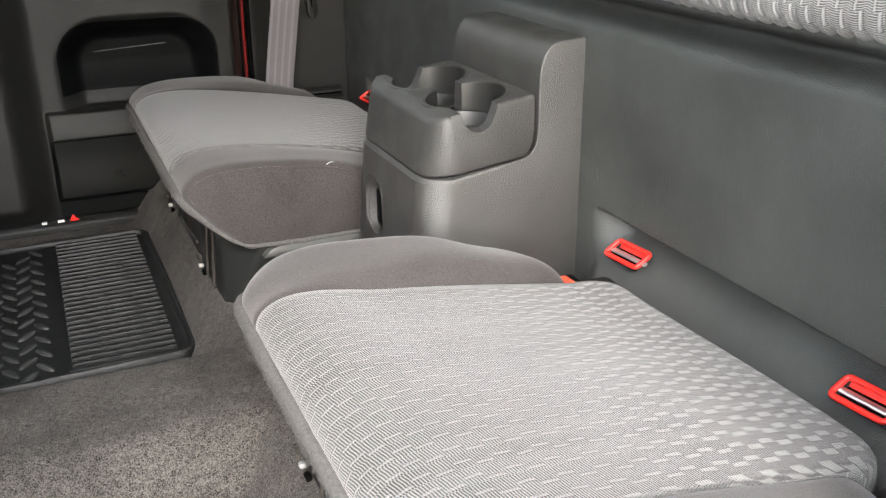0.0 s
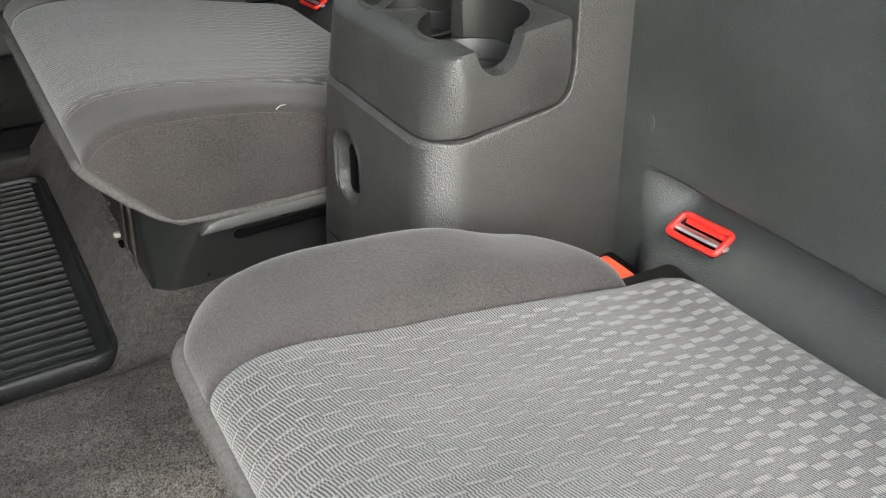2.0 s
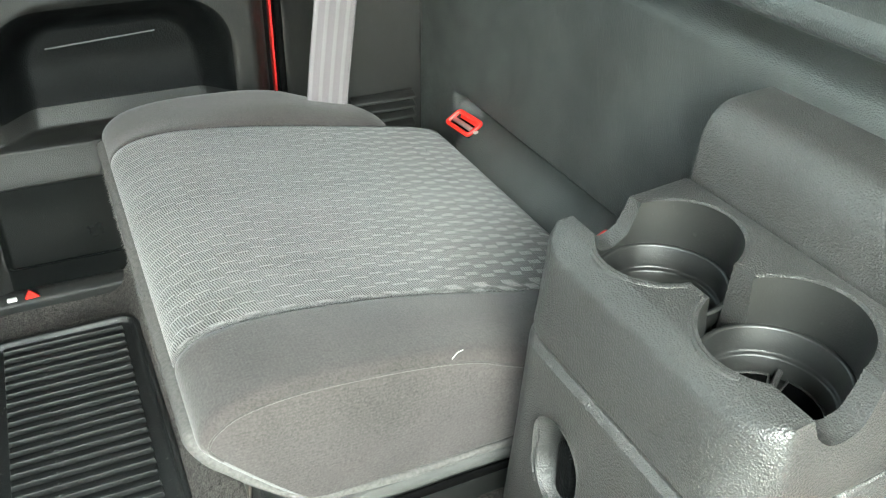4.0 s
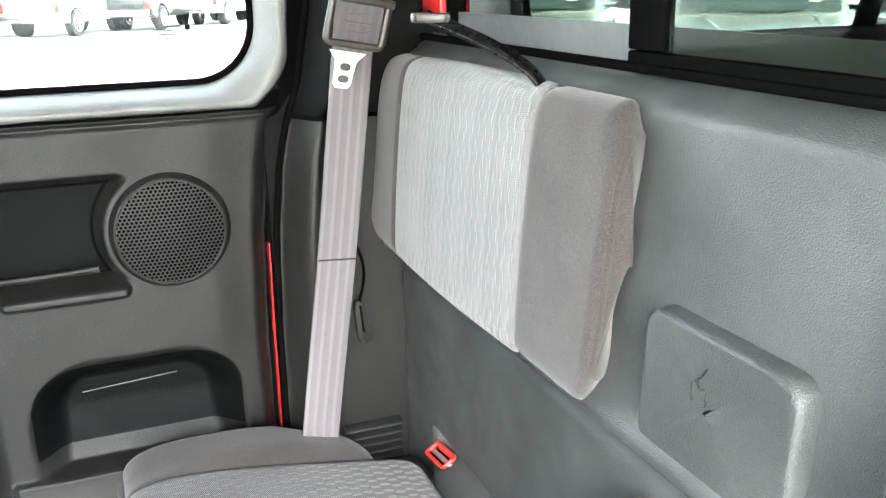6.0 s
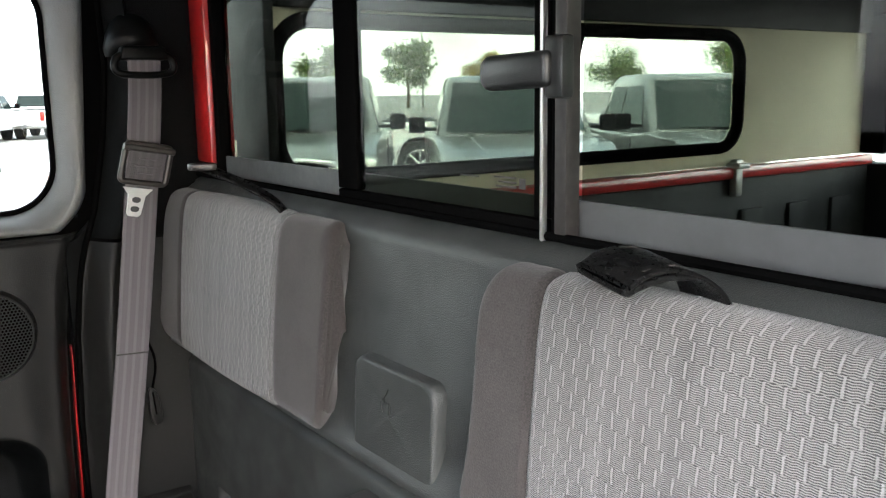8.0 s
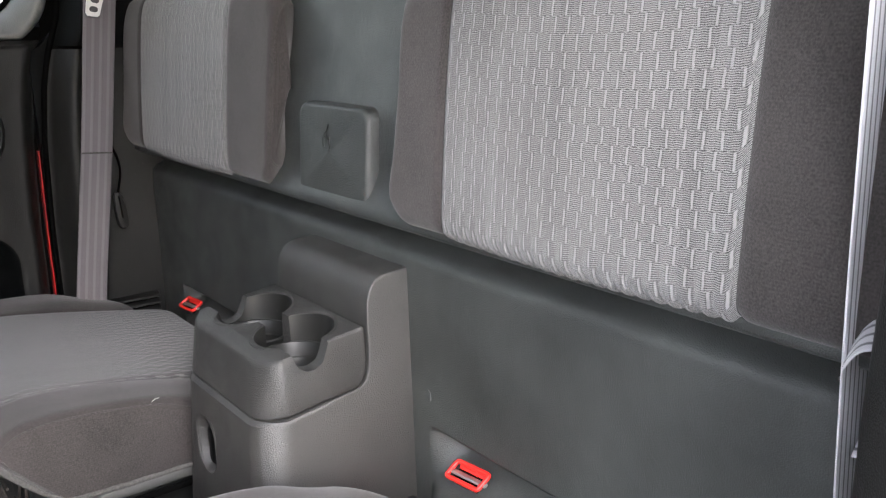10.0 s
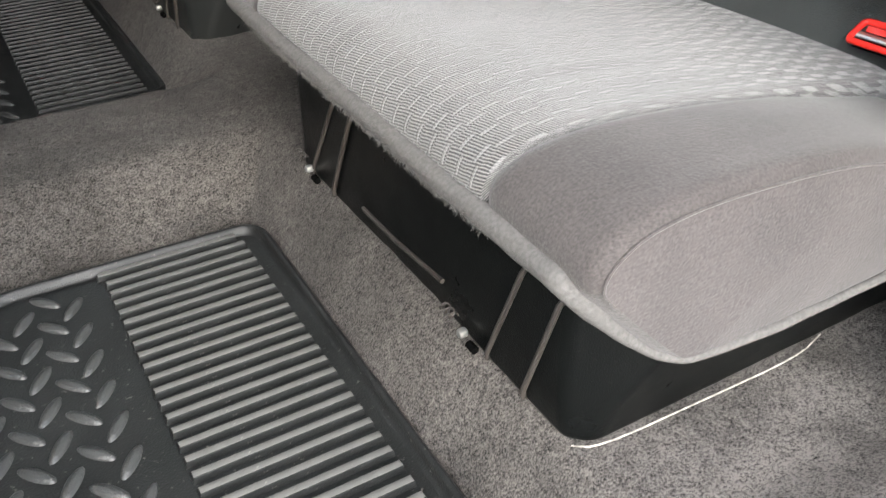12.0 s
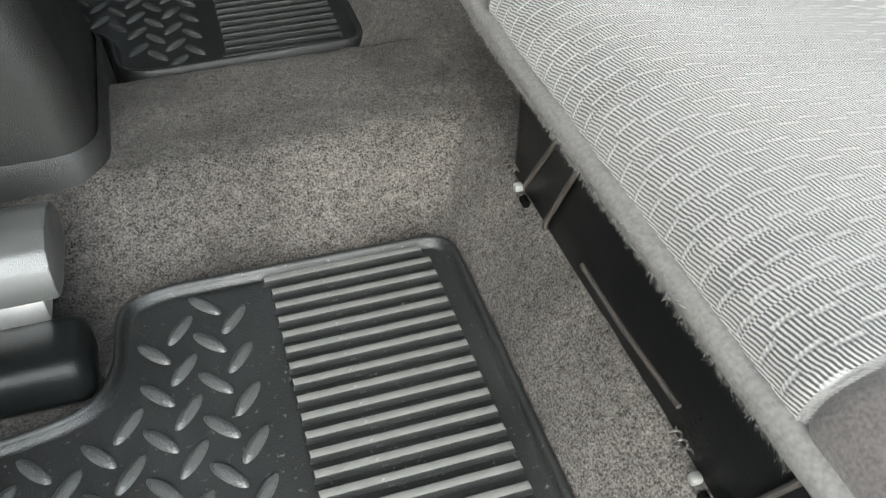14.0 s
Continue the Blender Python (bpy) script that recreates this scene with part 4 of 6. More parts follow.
        o = Vector(p) + d * 0.0060 + Vector((0, rnd.uniform(-0.006, 0.006), 0))
        w = Vector((0, 1, 0)).cross(d).normalized() * 0.00022
        e = o + d * rnd.uniform(0.001, 0.0038) + Vector((0, rnd.uniform(-0.003, 0.003), rnd.uniform(-0.003, 0.001)))
        n0 = len(vs)
        vs += [o - w, o + w, e]
        fs.append((n0, n0 + 1, n0 + 2))
    part("fleece_fuzz", mesh_of(vs, fs), "fleece", seat, kind="stuff")
    # moulded base
    body = bmesh.new()
    m = (SY0 + SY1) / 2
    rings = []
    for z, h, c in ((0.020, 0.222, 0.014), (0.050, 0.227, 0.022), (0.116, 0.249, 0.046)) if railed else ((0.020, 0.207, 0.012), (0.050, 0.212, 0.020), (0.124, 0.237, 0.046)):
        rings.append([body.verts.new((x, m + y, z)) for x, y in ((0.163 + c, -h), (0.163, -h + c), (0.163, h - c), (0.163 + c, h), (0.440, h), (0.440, -h))])
    body.faces.new(rings[0]), body.faces.new(rings[-1])
    for lo, hi in zip(rings, rings[1:]):
        for k in range(6):
            body.faces.new((lo[k], lo[(k + 1) % 6], hi[(k + 1) % 6], hi[k]))
    bmesh.ops.recalc_face_normals(body, faces=body.faces)
    bmesh.ops.bevel(body, geom=[e for e in body.edges if e.calc_face_angle(0) > radians(15)], offset=0.007, segments=4, profile=0.5, affect="EDGES")
    # far base uses a paler grey, with its sky sheen in the colour
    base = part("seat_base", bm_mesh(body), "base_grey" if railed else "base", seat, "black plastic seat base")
    # strap edges in a paler plastic paint the gloss highlight along them
    for (y0, y1), (y2, y3) in (((0.359, 0.324), (0.318, 0.289)), ((0.640, 0.582), (0.598, 0.551))):
        for lo, hi in ((y0, y1), (y2, y3)):
            part("rib", tube([(0.1612, lo, 0.026), (0.1606, lo, 0.032), (0.1602, hi, 0.118), (0.1612, hi - 0.003, 0.124)], 0.0020, 8), "buckle", base, "edge of the strap, paler for its gloss highlight")
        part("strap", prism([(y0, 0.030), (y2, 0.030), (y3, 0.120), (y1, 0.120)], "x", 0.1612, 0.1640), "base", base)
    for s in (-1, 1) if railed else ():
        y = (SY0 + SY1) / 2 + s * 0.249
        part("side_rail", prism([(0.205, 0.0985), (0.214, 0.1085), (0.225, 0.1115), (0.44, 0.1135), (0.44, 0.1010), (0.235, 0.0990)], "y", y - 0.008, y + 0.008, 0.003), "moulding", base, "grey moulded rail")
        part("rail_slot", prism([(0.236, 0.0885), (0.240, 0.0865), (0.410, 0.0890), (0.412, 0.0965), (0.240, 0.0945), (0.236, 0.0930)], "y", y - 0.006, y + 0.0035 * s, 0.0008), "gasket", base, "dark slot")
    # torsion bar and spring at the foot of the base
    part("torsion_bar", tube([(0.1585, 0.412, 0.056), (0.158, 0.48, 0.050), (0.1585, 0.535, 0.048)], 0.0018, 8), "buckle", seat, "thin dark steel bar")
    for y0 in (0.383, 0.640):
        coil = [(0.158 + 0.003 * math.cos(a), y0 + 0.012 + 0.0030 * a / math.pi, 0.037 + 0.003 * math.sin(a)) for a in np.linspace(0, 6 * math.pi, 48)]
        part("spring", tube(coil, 0.0007, 6), "buckle", seat, "small dark coil spring")
        part("bolt", bm_mesh(bm_box((0.153, y0 - 0.003, 0.0300), (0.160, y0 + 0.003, 0.0360), 0.0018)), "dull_steel", seat, "worn steel bolt head")
        part("bushing", tube([(0.158, y0 - 0.014, 0.027), (0.158, y0 - 0.006, 0.027)], 0.0030, 12), "gasket", seat)
    part("hinge_bracket", prism([(0.428, 0.10), (0.476, 0.10), (0.476, 0.146), (0.468, 0.153), (0.428, 0.155)], "y", 0.270, 0.304, 0.004), "trim", seat, "dark plastic hinge cover")
    part("hinge_bracket", prism([(0.415, 0.10), (0.478, 0.10), (0.478, 0.150), (0.468, 0.156), (0.415, 0.158)], "y", 0.610, 0.668, 0.004), "trim", seat)
    part("hinge_slot", box((0.445, 0.282, 0.1540), (0.458, 0.290, 0.1558)), "gasket", seat)
    # carpet edge left showing under the base
    if railed:
        return seat
    edge = [(0.160, 0.268, 0.030), (0.172, 0.258, 0.031), (0.25, 0.256, 0.031), (0.33, 0.254, 0.031), (0.36, 0.262, 0.031)]
    part("carpet_edge", tube(chaikin(edge, 2, False), 0.0006, 6), "jute", seat, "frayed pale cut edge of the carpet")
    return seat


FOOT_PARTS = ("seat_base", "rib", "strap", "spring", "bolt", "bushing", "torsion_bar")


def narrow_inside(seat):
    """Sets the inner side of a seat narrower and a little lower, as the near seat lies beside the console."""
    mid = (SY0 + SY1) / 2
    for ob in seat.children_recursive:
        if ob.name.split(".")[0] in FOOT_PARTS:
            continue
        me, o = ob.data, base_of(ob)
        co = np.empty(len(me.vertices) * 3)
        me.vertices.foreach_get("co", co)
        co = co.reshape(-1, 3)
        x, y = co[:, 0] + o.x, co[:, 1] + o.y
        seam = 0.621
        edge = 0.713 - 0.06 * np.maximum(0.0, np.clip(x, 0.12, 0.42) - 0.205)
        inner = mid + (y - mid) * (seam - mid) / (SI1 - mid)
        outer = seam + (y - SI1) * (edge - seam) / (SY1 - SI1)
        z = co[:, 2] + o.z
        co[:, 2] -= 0.013 * smooth(0.36, 0.60, y) * smooth(0.135, 0.235, x) * smooth(0.125, 0.165, z) * (1 - 0.5 * smooth(0.40, 0.46, x)) * (1 - 0.8 * smooth(0.622, 0.662, y))
        co[:, 1] = np.where(y < mid, y, np.where(y < SI1, inner, outer)) - o.y
        co[:, 0] += 0.020 * smooth(0.655, 0.718, co[:, 1] + o.y) ** 2 * (1 - smooth(0.15, 0.27, x)) * smooth(0.10, 0.125, z)
        me.vertices.foreach_set("co", co.ravel())
        me.update()


near_seat = jump_seat(False)
narrow_inside(near_seat)
far_seat = jump_seat(True)
far_seat.location.y += 0.733


# backrest pads
def pad_profile(full):
    """The pad's outline from the side; full: 1 at its thickest, less towards its ends."""
    pts = np.array([(0.500, 0.424), (0.470, 0.421), (0.455, 0.430), (0.4535, 0.450), (0.459, 0.53), (0.466, 0.60), (0.472, 0.638), (0.482, 0.653), (0.510, 0.656), (0.520, 0.60), (0.51, 0.5)])
    back = 0.486 + 0.06 * np.clip(pts[:, 1] - 0.43, 0, 1)
    pts[:, 0] = np.where(pts[:, 0] < back, back - (back - pts[:, 0]) * full, pts[:, 0])
    pts[:, 1] += (0.54 - pts[:, 1]) * 0.10 * (1 - full)
    return chaikin(pts, 3)


def backrest(edges, label):
    a, b0, b1, c = edges
    ob = thing("backrest_pad", (0.49, (a + c) / 2, 0.42), label, "backrest", "rear backrest pads")
    ys = np.linspace(b0, b1, 150)
    st = [(y, 0.0035 * math.exp(-(min(y - b0, b1 - y) / 0.004) ** 2) - 0.003 * math.sin(math.pi * (y - b0) / (b1 - b0)), (1.0,)) for y in ys]
    P, uv = pad(st, pad_profile, None)
    w = (1 - smooth(0.428, 0.462, P[:, :, 2])) * (P[:, :, 0] < 0.485)
    P[:, :, 2] -= w * 0.0022 * np.abs(np.sin(np.pi * ys / 0.0138))[:, None]
    P[:, :, 0] -= w * 0.0014 * np.abs(np.sin(np.pi * ys / 0.0138))[:, None]
    part("pad_centre", sheet(P, uv, wrap_v=True), "insert", ob, "pale grey woven cloth with rows of stitches")
    for lo, hi in ((a, b0), (b1, c)):
        inner = lo == a
        st = []
        ys = lo + (hi - lo) * np.linspace(0, 1, 44)
        ys = a + (ys - a) ** 1.6 / (b0 - a) ** 0.6 if inner else c - (c - ys) ** 1.6 / (c - b1) ** 0.6
        for y in ys:
            d = (y - a) if inner else (c - y)
            full = 0.62 + 0.38 * math.sqrt(max(0.0, 1 - (1 - min(1, d / 0.013)) ** 2))
            di = (b0 - y) if inner else (y - b1)
            st.append((y, 0.0035 * math.exp(-(di / 0.004) ** 2), (full,)))
        P, uv = pad(st, pad_profile, None)
        # the free end leans, and swings in a little at half height
        w = np.array([1 - smooth(0.0, 0.075, (y - a) if inner else (c - y)) for y in ys])[:, None]
        P[:, :, 1] += w * (0.010 * np.clip((0.56 - P[:, :, 2]) / 0.13, 0, 1) ** 1.5 + (0.003 if inner else -0.003) * np.sin((P[:, :, 2] - 0.43) * 14))
        # the side draws in towards the panel
        e = np.array([1 - smooth(0.0, 0.045, (y - a) if inner else (c - y)) for y in ys])[:, None]
        depth = P[:, :, 0] - np.interp(P[:, :, 2], [0.43, 0.45, 0.53, 0.60, 0.638], [0.455, 0.4535, 0.459, 0.466, 0.472])
        P[:, :, 1] += (0.026 if inner else -0.026) * e * smooth(-0.004, 0.052, depth)
        # round corners
        r = np.array([1 - smooth(0.0, 0.034, (y - a) if inner else (c - y)) for y in ys])[:, None] ** 2
        P[:, :, 2] += r * (0.022 * (1 - smooth(0.42, 0.50, P[:, :, 2])) - 0.020 * smooth(0.58, 0.655, P[:, :, 2]))
        bo = part("pad_bolster", sheet(P, uv, wrap_v=True), "cloth", ob, "dark grey-brown plain cloth")
        ring = P[0] if inner else P[-1]
        part("pad_side", end_cap(ring, -0.001 if inner else 0.001), "cloth", bo)
        k = 3 if inner else len(P) - 4
        seam = np.array([r for r in P[k] if r[0] < 0.492 and 0.43 < r[2] < 0.65])
        part("seam", tube(seam - np.array((0.0004, 0, 0)), 0.0010, 6), "cloth", bo)
    return ob


backrest((0.953, 1.085, 1.400, 1.488), "grey backrest pad with a broad plain edge on the panel")
backrest((0.180, 0.330, 0.632, 0.712), "grey backrest pad with pale woven centre on the panel")

# ---------------------------------------------------------------- centre console with cup holders
console = thing("cup_holder_console", (0.40, 0.832, 0.0), "dark grey plastic console with two cup holders between the seats", "console")
CY0, CY1 = 0.732, 0.932
side = np.array([(0.306, 0.0), (0.3085, 0.10), (0.3135, 0.16), (0.3180, 0.2370), (0.3215, 0.2415), (0.375, 0.2475), (0.424, 0.2530), (0.432, 0.2565), (0.4375, 0.263), (0.4405, 0.276), (0.4408, 0.300),
                 (0.4410, 0.336), (0.4440, 0.350), (0.4500, 0.360), (0.4590, 0.3655), (0.480, 0.3672), (0.500, 0.3685), (0.502, 0.20), (0.502, 0.0)])
side = np.concatenate([side[:5], chaikin(side[5:17], 2, False), side[17:]])
steps = [0.0, 0.0004, 0.0012, 0.0025, 0.0045, 0.007, 0.010, 0.014, 0.018, 0.0225, 0.028, 0.034, 0.05, 0.07]
rings = []
for d, y in [(d, CY0 + d) for d in steps] + [(d, CY1 - d) for d in reversed(steps)]:
    e = 0.0025 * (1 - math.sqrt(max(0.0, 1 - (1 - min(1, d / 0.0025)) ** 2)))
    f = 0.034 * (1 - math.sqrt(max(0.0, 1 - (1 - min(1, d / 0.034)) ** 2)))
    ring = offset(side, e)
    ring[:, 0] += f * (1 - smooth(0.325, 0.42, ring[:, 0]))
    k = (y - 0.832) / 0.1
    rings.append([(p, 0.832 + 0.006 * max(0.0, k) + k * (0.1035 - 0.010 * max(0, q) / 0.37 + 0.004 * (0.5 - p)), q) for p, q in ring])
bm = bmesh.new()
bm.from_mesh(sheet(np.array(rings), wrap_v=True))
bm.verts.ensure_lookup_table()
bm.faces.new([bm.verts[k] for k in range(len(side))])
bm.faces.new([bm.verts[len(bm.verts) - len(side) + k] for k in range(len(side))])
body = bm_mesh(bm)
slot = bm_prism(rounded_rect(0.843, 0.887, 0.146, 0.208, 0.0219, 8), "x", 0.29, 0.345)
CUPS = ((0.386, 0.7895), (0.386, 0.8810))

# upper tray
tray = bm_prism([(0.3205, 0.2415), (0.428, 0.2545), (0.4355, 0.266), (0.4385, 0.282), (0.4385, 0.3175), (0.345, 0.3045), (0.330, 0.298)], "y", 0.736, 0.928)
for v in tray.verts:
    k = (v.co.y - 0.832) / 0.096
    v.co.y = 0.832 + 0.006 * max(0.0, k) + k * (0.0985 - 0.004 * (v.co.z - 0.245) / 0.07)
fe = [e for e in tray.edges if abs(e.verts[0].co.y - e.verts[1].co.y) < 0.02 and max(v.co.x for v in e.verts) < 0.335]
bmesh.ops.bevel(tray, geom=fe, offset=0.033, segments=8, profile=0.5, affect="EDGES")
tops = [e for e in tray.edges if e.calc_face_angle(0) > radians(24)]
bmesh.ops.bevel(tray, geom=tops, offset=0.005, segments=3, profile=0.5, affect="EDGES")
tray = bm_mesh(tray)


def cone(cx, cy, r0, z0, r1, z1, k=40):
    bm = bmesh.new()
    ring = [[bm.verts.new((cx + r * math.cos(2 * math.pi * j / k), cy + r * math.sin(2 * math.pi * j / k), z)) for j in range(k)] for r, z in ((r0, z0), (r1, z1))]
    for j in range(k):
        bm.faces.new((ring[0][j], ring[0][(j + 1) % k], ring[1][(j + 1) % k], ring[1][j]))
    bm.faces.new(ring[0]), bm.faces.new(ring[1])
    return bm_mesh(bm)


part("body", cut(body, bm_mesh(slot)), "console", console)
cutters = [cone(x, y, 0.037, 0.2535, 0.0425, 0.34) for x, y in CUPS]
cutters += [bm_mesh(bm_prism([(0.348, 0.330), (0.400, 0.330), (0.394, 0.305), (0.388, 0.291), (0.378, 0.286), (0.368, 0.287), (0.360, 0.294), (0.354, 0.310)], "y", a, b, 0.003, 2)) for a, b in ((0.71, 0.77), (0.898, 0.96))]
cutters.append(box((0.372, 0.815, 0.268), (0.400, 0.852, 0.34), 0.004))
tray = part("tray", cut(tray, *cutters), "console", console, "grained tray with cup openings")
# faces turned into the cups take the darker cup material
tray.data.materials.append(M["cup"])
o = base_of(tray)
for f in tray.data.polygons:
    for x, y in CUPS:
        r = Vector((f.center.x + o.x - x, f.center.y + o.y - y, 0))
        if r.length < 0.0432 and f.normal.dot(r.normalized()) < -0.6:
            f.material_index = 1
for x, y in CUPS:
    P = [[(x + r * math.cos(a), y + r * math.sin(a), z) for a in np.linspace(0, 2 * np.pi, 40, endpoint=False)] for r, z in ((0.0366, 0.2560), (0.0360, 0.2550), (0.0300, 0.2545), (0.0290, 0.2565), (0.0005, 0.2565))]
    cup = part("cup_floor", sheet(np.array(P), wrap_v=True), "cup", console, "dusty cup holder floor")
    for ang0 in (0.6, 2.5, 4.4):
        c, s = math.cos(ang0), math.sin(ang0)
        part("rib", tube([(x + 0.010 * c, y + 0.010 * s, 0.2580), (x + 0.034 * c, y + 0.034 * s, 0.2610)], 0.0018, 6), "console", cup)
    # stepped wall low in the cup
    P = [[(x + r * math.cos(a), y + r * math.sin(a), z) for a in np.linspace(0, 2 * np.pi, 48, endpoint=False)]
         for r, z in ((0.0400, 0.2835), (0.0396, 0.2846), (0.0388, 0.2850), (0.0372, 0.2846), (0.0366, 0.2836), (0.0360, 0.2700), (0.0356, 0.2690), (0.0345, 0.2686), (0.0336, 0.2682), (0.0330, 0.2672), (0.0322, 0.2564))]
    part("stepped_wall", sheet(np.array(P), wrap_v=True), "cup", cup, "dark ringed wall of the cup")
    # rounded lip, open at the notch and at the divider
    turn = 1.0 if y > 0.83 else -1.0
    for a0, a1 in ((158, 247), (293, 426)):
        lip = []
        for a in np.radians(np.linspace(a0, a1, 30)):
            px, py = x + 0.0432 * math.cos(a), y + turn * 0.0432 * math.sin(a)
            lip.append((px, py, 0.3045 + 0.139 * (px - 0.345) - 0.0014))
        part("lip", tube(lip, 0.0021, 8), "console", cup, "rounded lip of the cup opening")
    # black plates between the ribs, painting the darkness inside open wells
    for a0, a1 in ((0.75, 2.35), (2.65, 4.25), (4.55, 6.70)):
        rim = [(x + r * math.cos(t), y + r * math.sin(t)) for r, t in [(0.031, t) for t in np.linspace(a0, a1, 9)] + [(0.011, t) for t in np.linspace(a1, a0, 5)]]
        part("well", prism(rim, "z", 0.2566, 0.2574), "gasket", cup, "black plate for the dark of an open well")
        part("well_lip", tube([(p, q, 0.2580) for p, q in rim], 0.0007, 5, closed=True), "console", cup)
# joint of the lower cover
part("joint", tube([(0.3105, 0.752, 0.1005), (0.3086, 0.832, 0.1005), (0.3095, 0.904, 0.1005), (0.3145, 0.918, 0.1005), (0.322, 0.926, 0.1005)], 0.0010, 8), "gasket", console, "dark joint of the lower cover")
part("joint_lip", tube([(0.3105, 0.752, 0.0984), (0.3086, 0.832, 0.0984), (0.3095, 0.904, 0.0984), (0.3145, 0.918, 0.0984), (0.322, 0.926, 0.0984)], 0.0009, 8), "console", console)
# pull cup with its lever
P = []
for s, dx in ((1.12, -0.001), (1.0, 0.002), (0.94, 0.014), (0.85, 0.026), (0.02, 0.028)):
    P.append([(0.3135 + dx + 0.05 * (q - 0.178) * 0, 0.865 + (p - 0.865) * s, 0.177 + (q - 0.177) * s) for p, q in rounded_rect(0.843, 0.887, 0.146, 0.208, 0.0219, 8)])
part("pull_cup", sheet(np.array(P), wrap_v=True), "console", console)
part("lever", prism(rounded_rect(0.852, 0.868, 0.156, 0.200, 0.007, 5), "x", 0.316, 0.336, 0.003), "black_trim", console, "black ribbed release lever")

# ---------------------------------------------------------------- red anchor covers in the troughs
def anchor(y):
    ob = thing("child_seat_anchor", (0.485, y, 0.165), "red plastic cover round a child-seat anchor bar", "anchor", "red anchors")
    def at(p, q, lift=0.0):
        return (0.489 + p * 0.78 - 0.12 * q - 0.5 * lift, y + q, 0.1765 + p * 0.50 + 0.8 * lift)
    part("loop", tube([at(p, q) for p, q in rounded_rect(-0.0105, 0.0105, -0.0215, 0.0215, 0.0036, 5)], 0.0025, 10, closed=True), "red", ob)
    back = np.array([[at(p, q, -0.0015 - 0.002 * k) for q in (-0.019, 0.0, 0.019)] for k, p in enumerate((0.0115, 0.0085, 0.0055))])
    part("back_wall", sheet(back), "red", ob, "red inner wall of the cover")
    part("bar", tube([at(-0.0015, -0.024, -0.002), at(-0.0015, 0.0, -0.002), at(-0.0015, 0.024, -0.002)], 0.0034, 10, flat=0.6), "steel", ob, "bright anchor bar")
    # black plate stands in for the shade inside the cover
    dark = np.array([[at(p, q, -0.006) for q in (-0.019, 0.019)] for p in (-0.011, 0.006)])
    part("slot", sheet(dark), "gasket", ob, "black plate for the shaded opening behind the bar")
    return ob


for y in (0.640, 0.358, 1.353, 1.062):
    anchor(y)

# belt buckle lying behind the near seat
bk = thing("belt_buckle", (0.45, 0.69, 0.03), "dark belt buckle with an orange-red release button", "buckle")
part("housing", prism([(0.425, 0.03), (0.47, 0.03), (0.475, 0.129), (0.43, 0.126)], "y", 0.657, 0.715, 0.004), "base", bk)
part("button", prism([(0.432, 0.119), (0.466, 0.122), (0.462, 0.1335), (0.437, 0.130)], "y", 0.664, 0.706, 0.003), "orange", bk, "orange-red button")


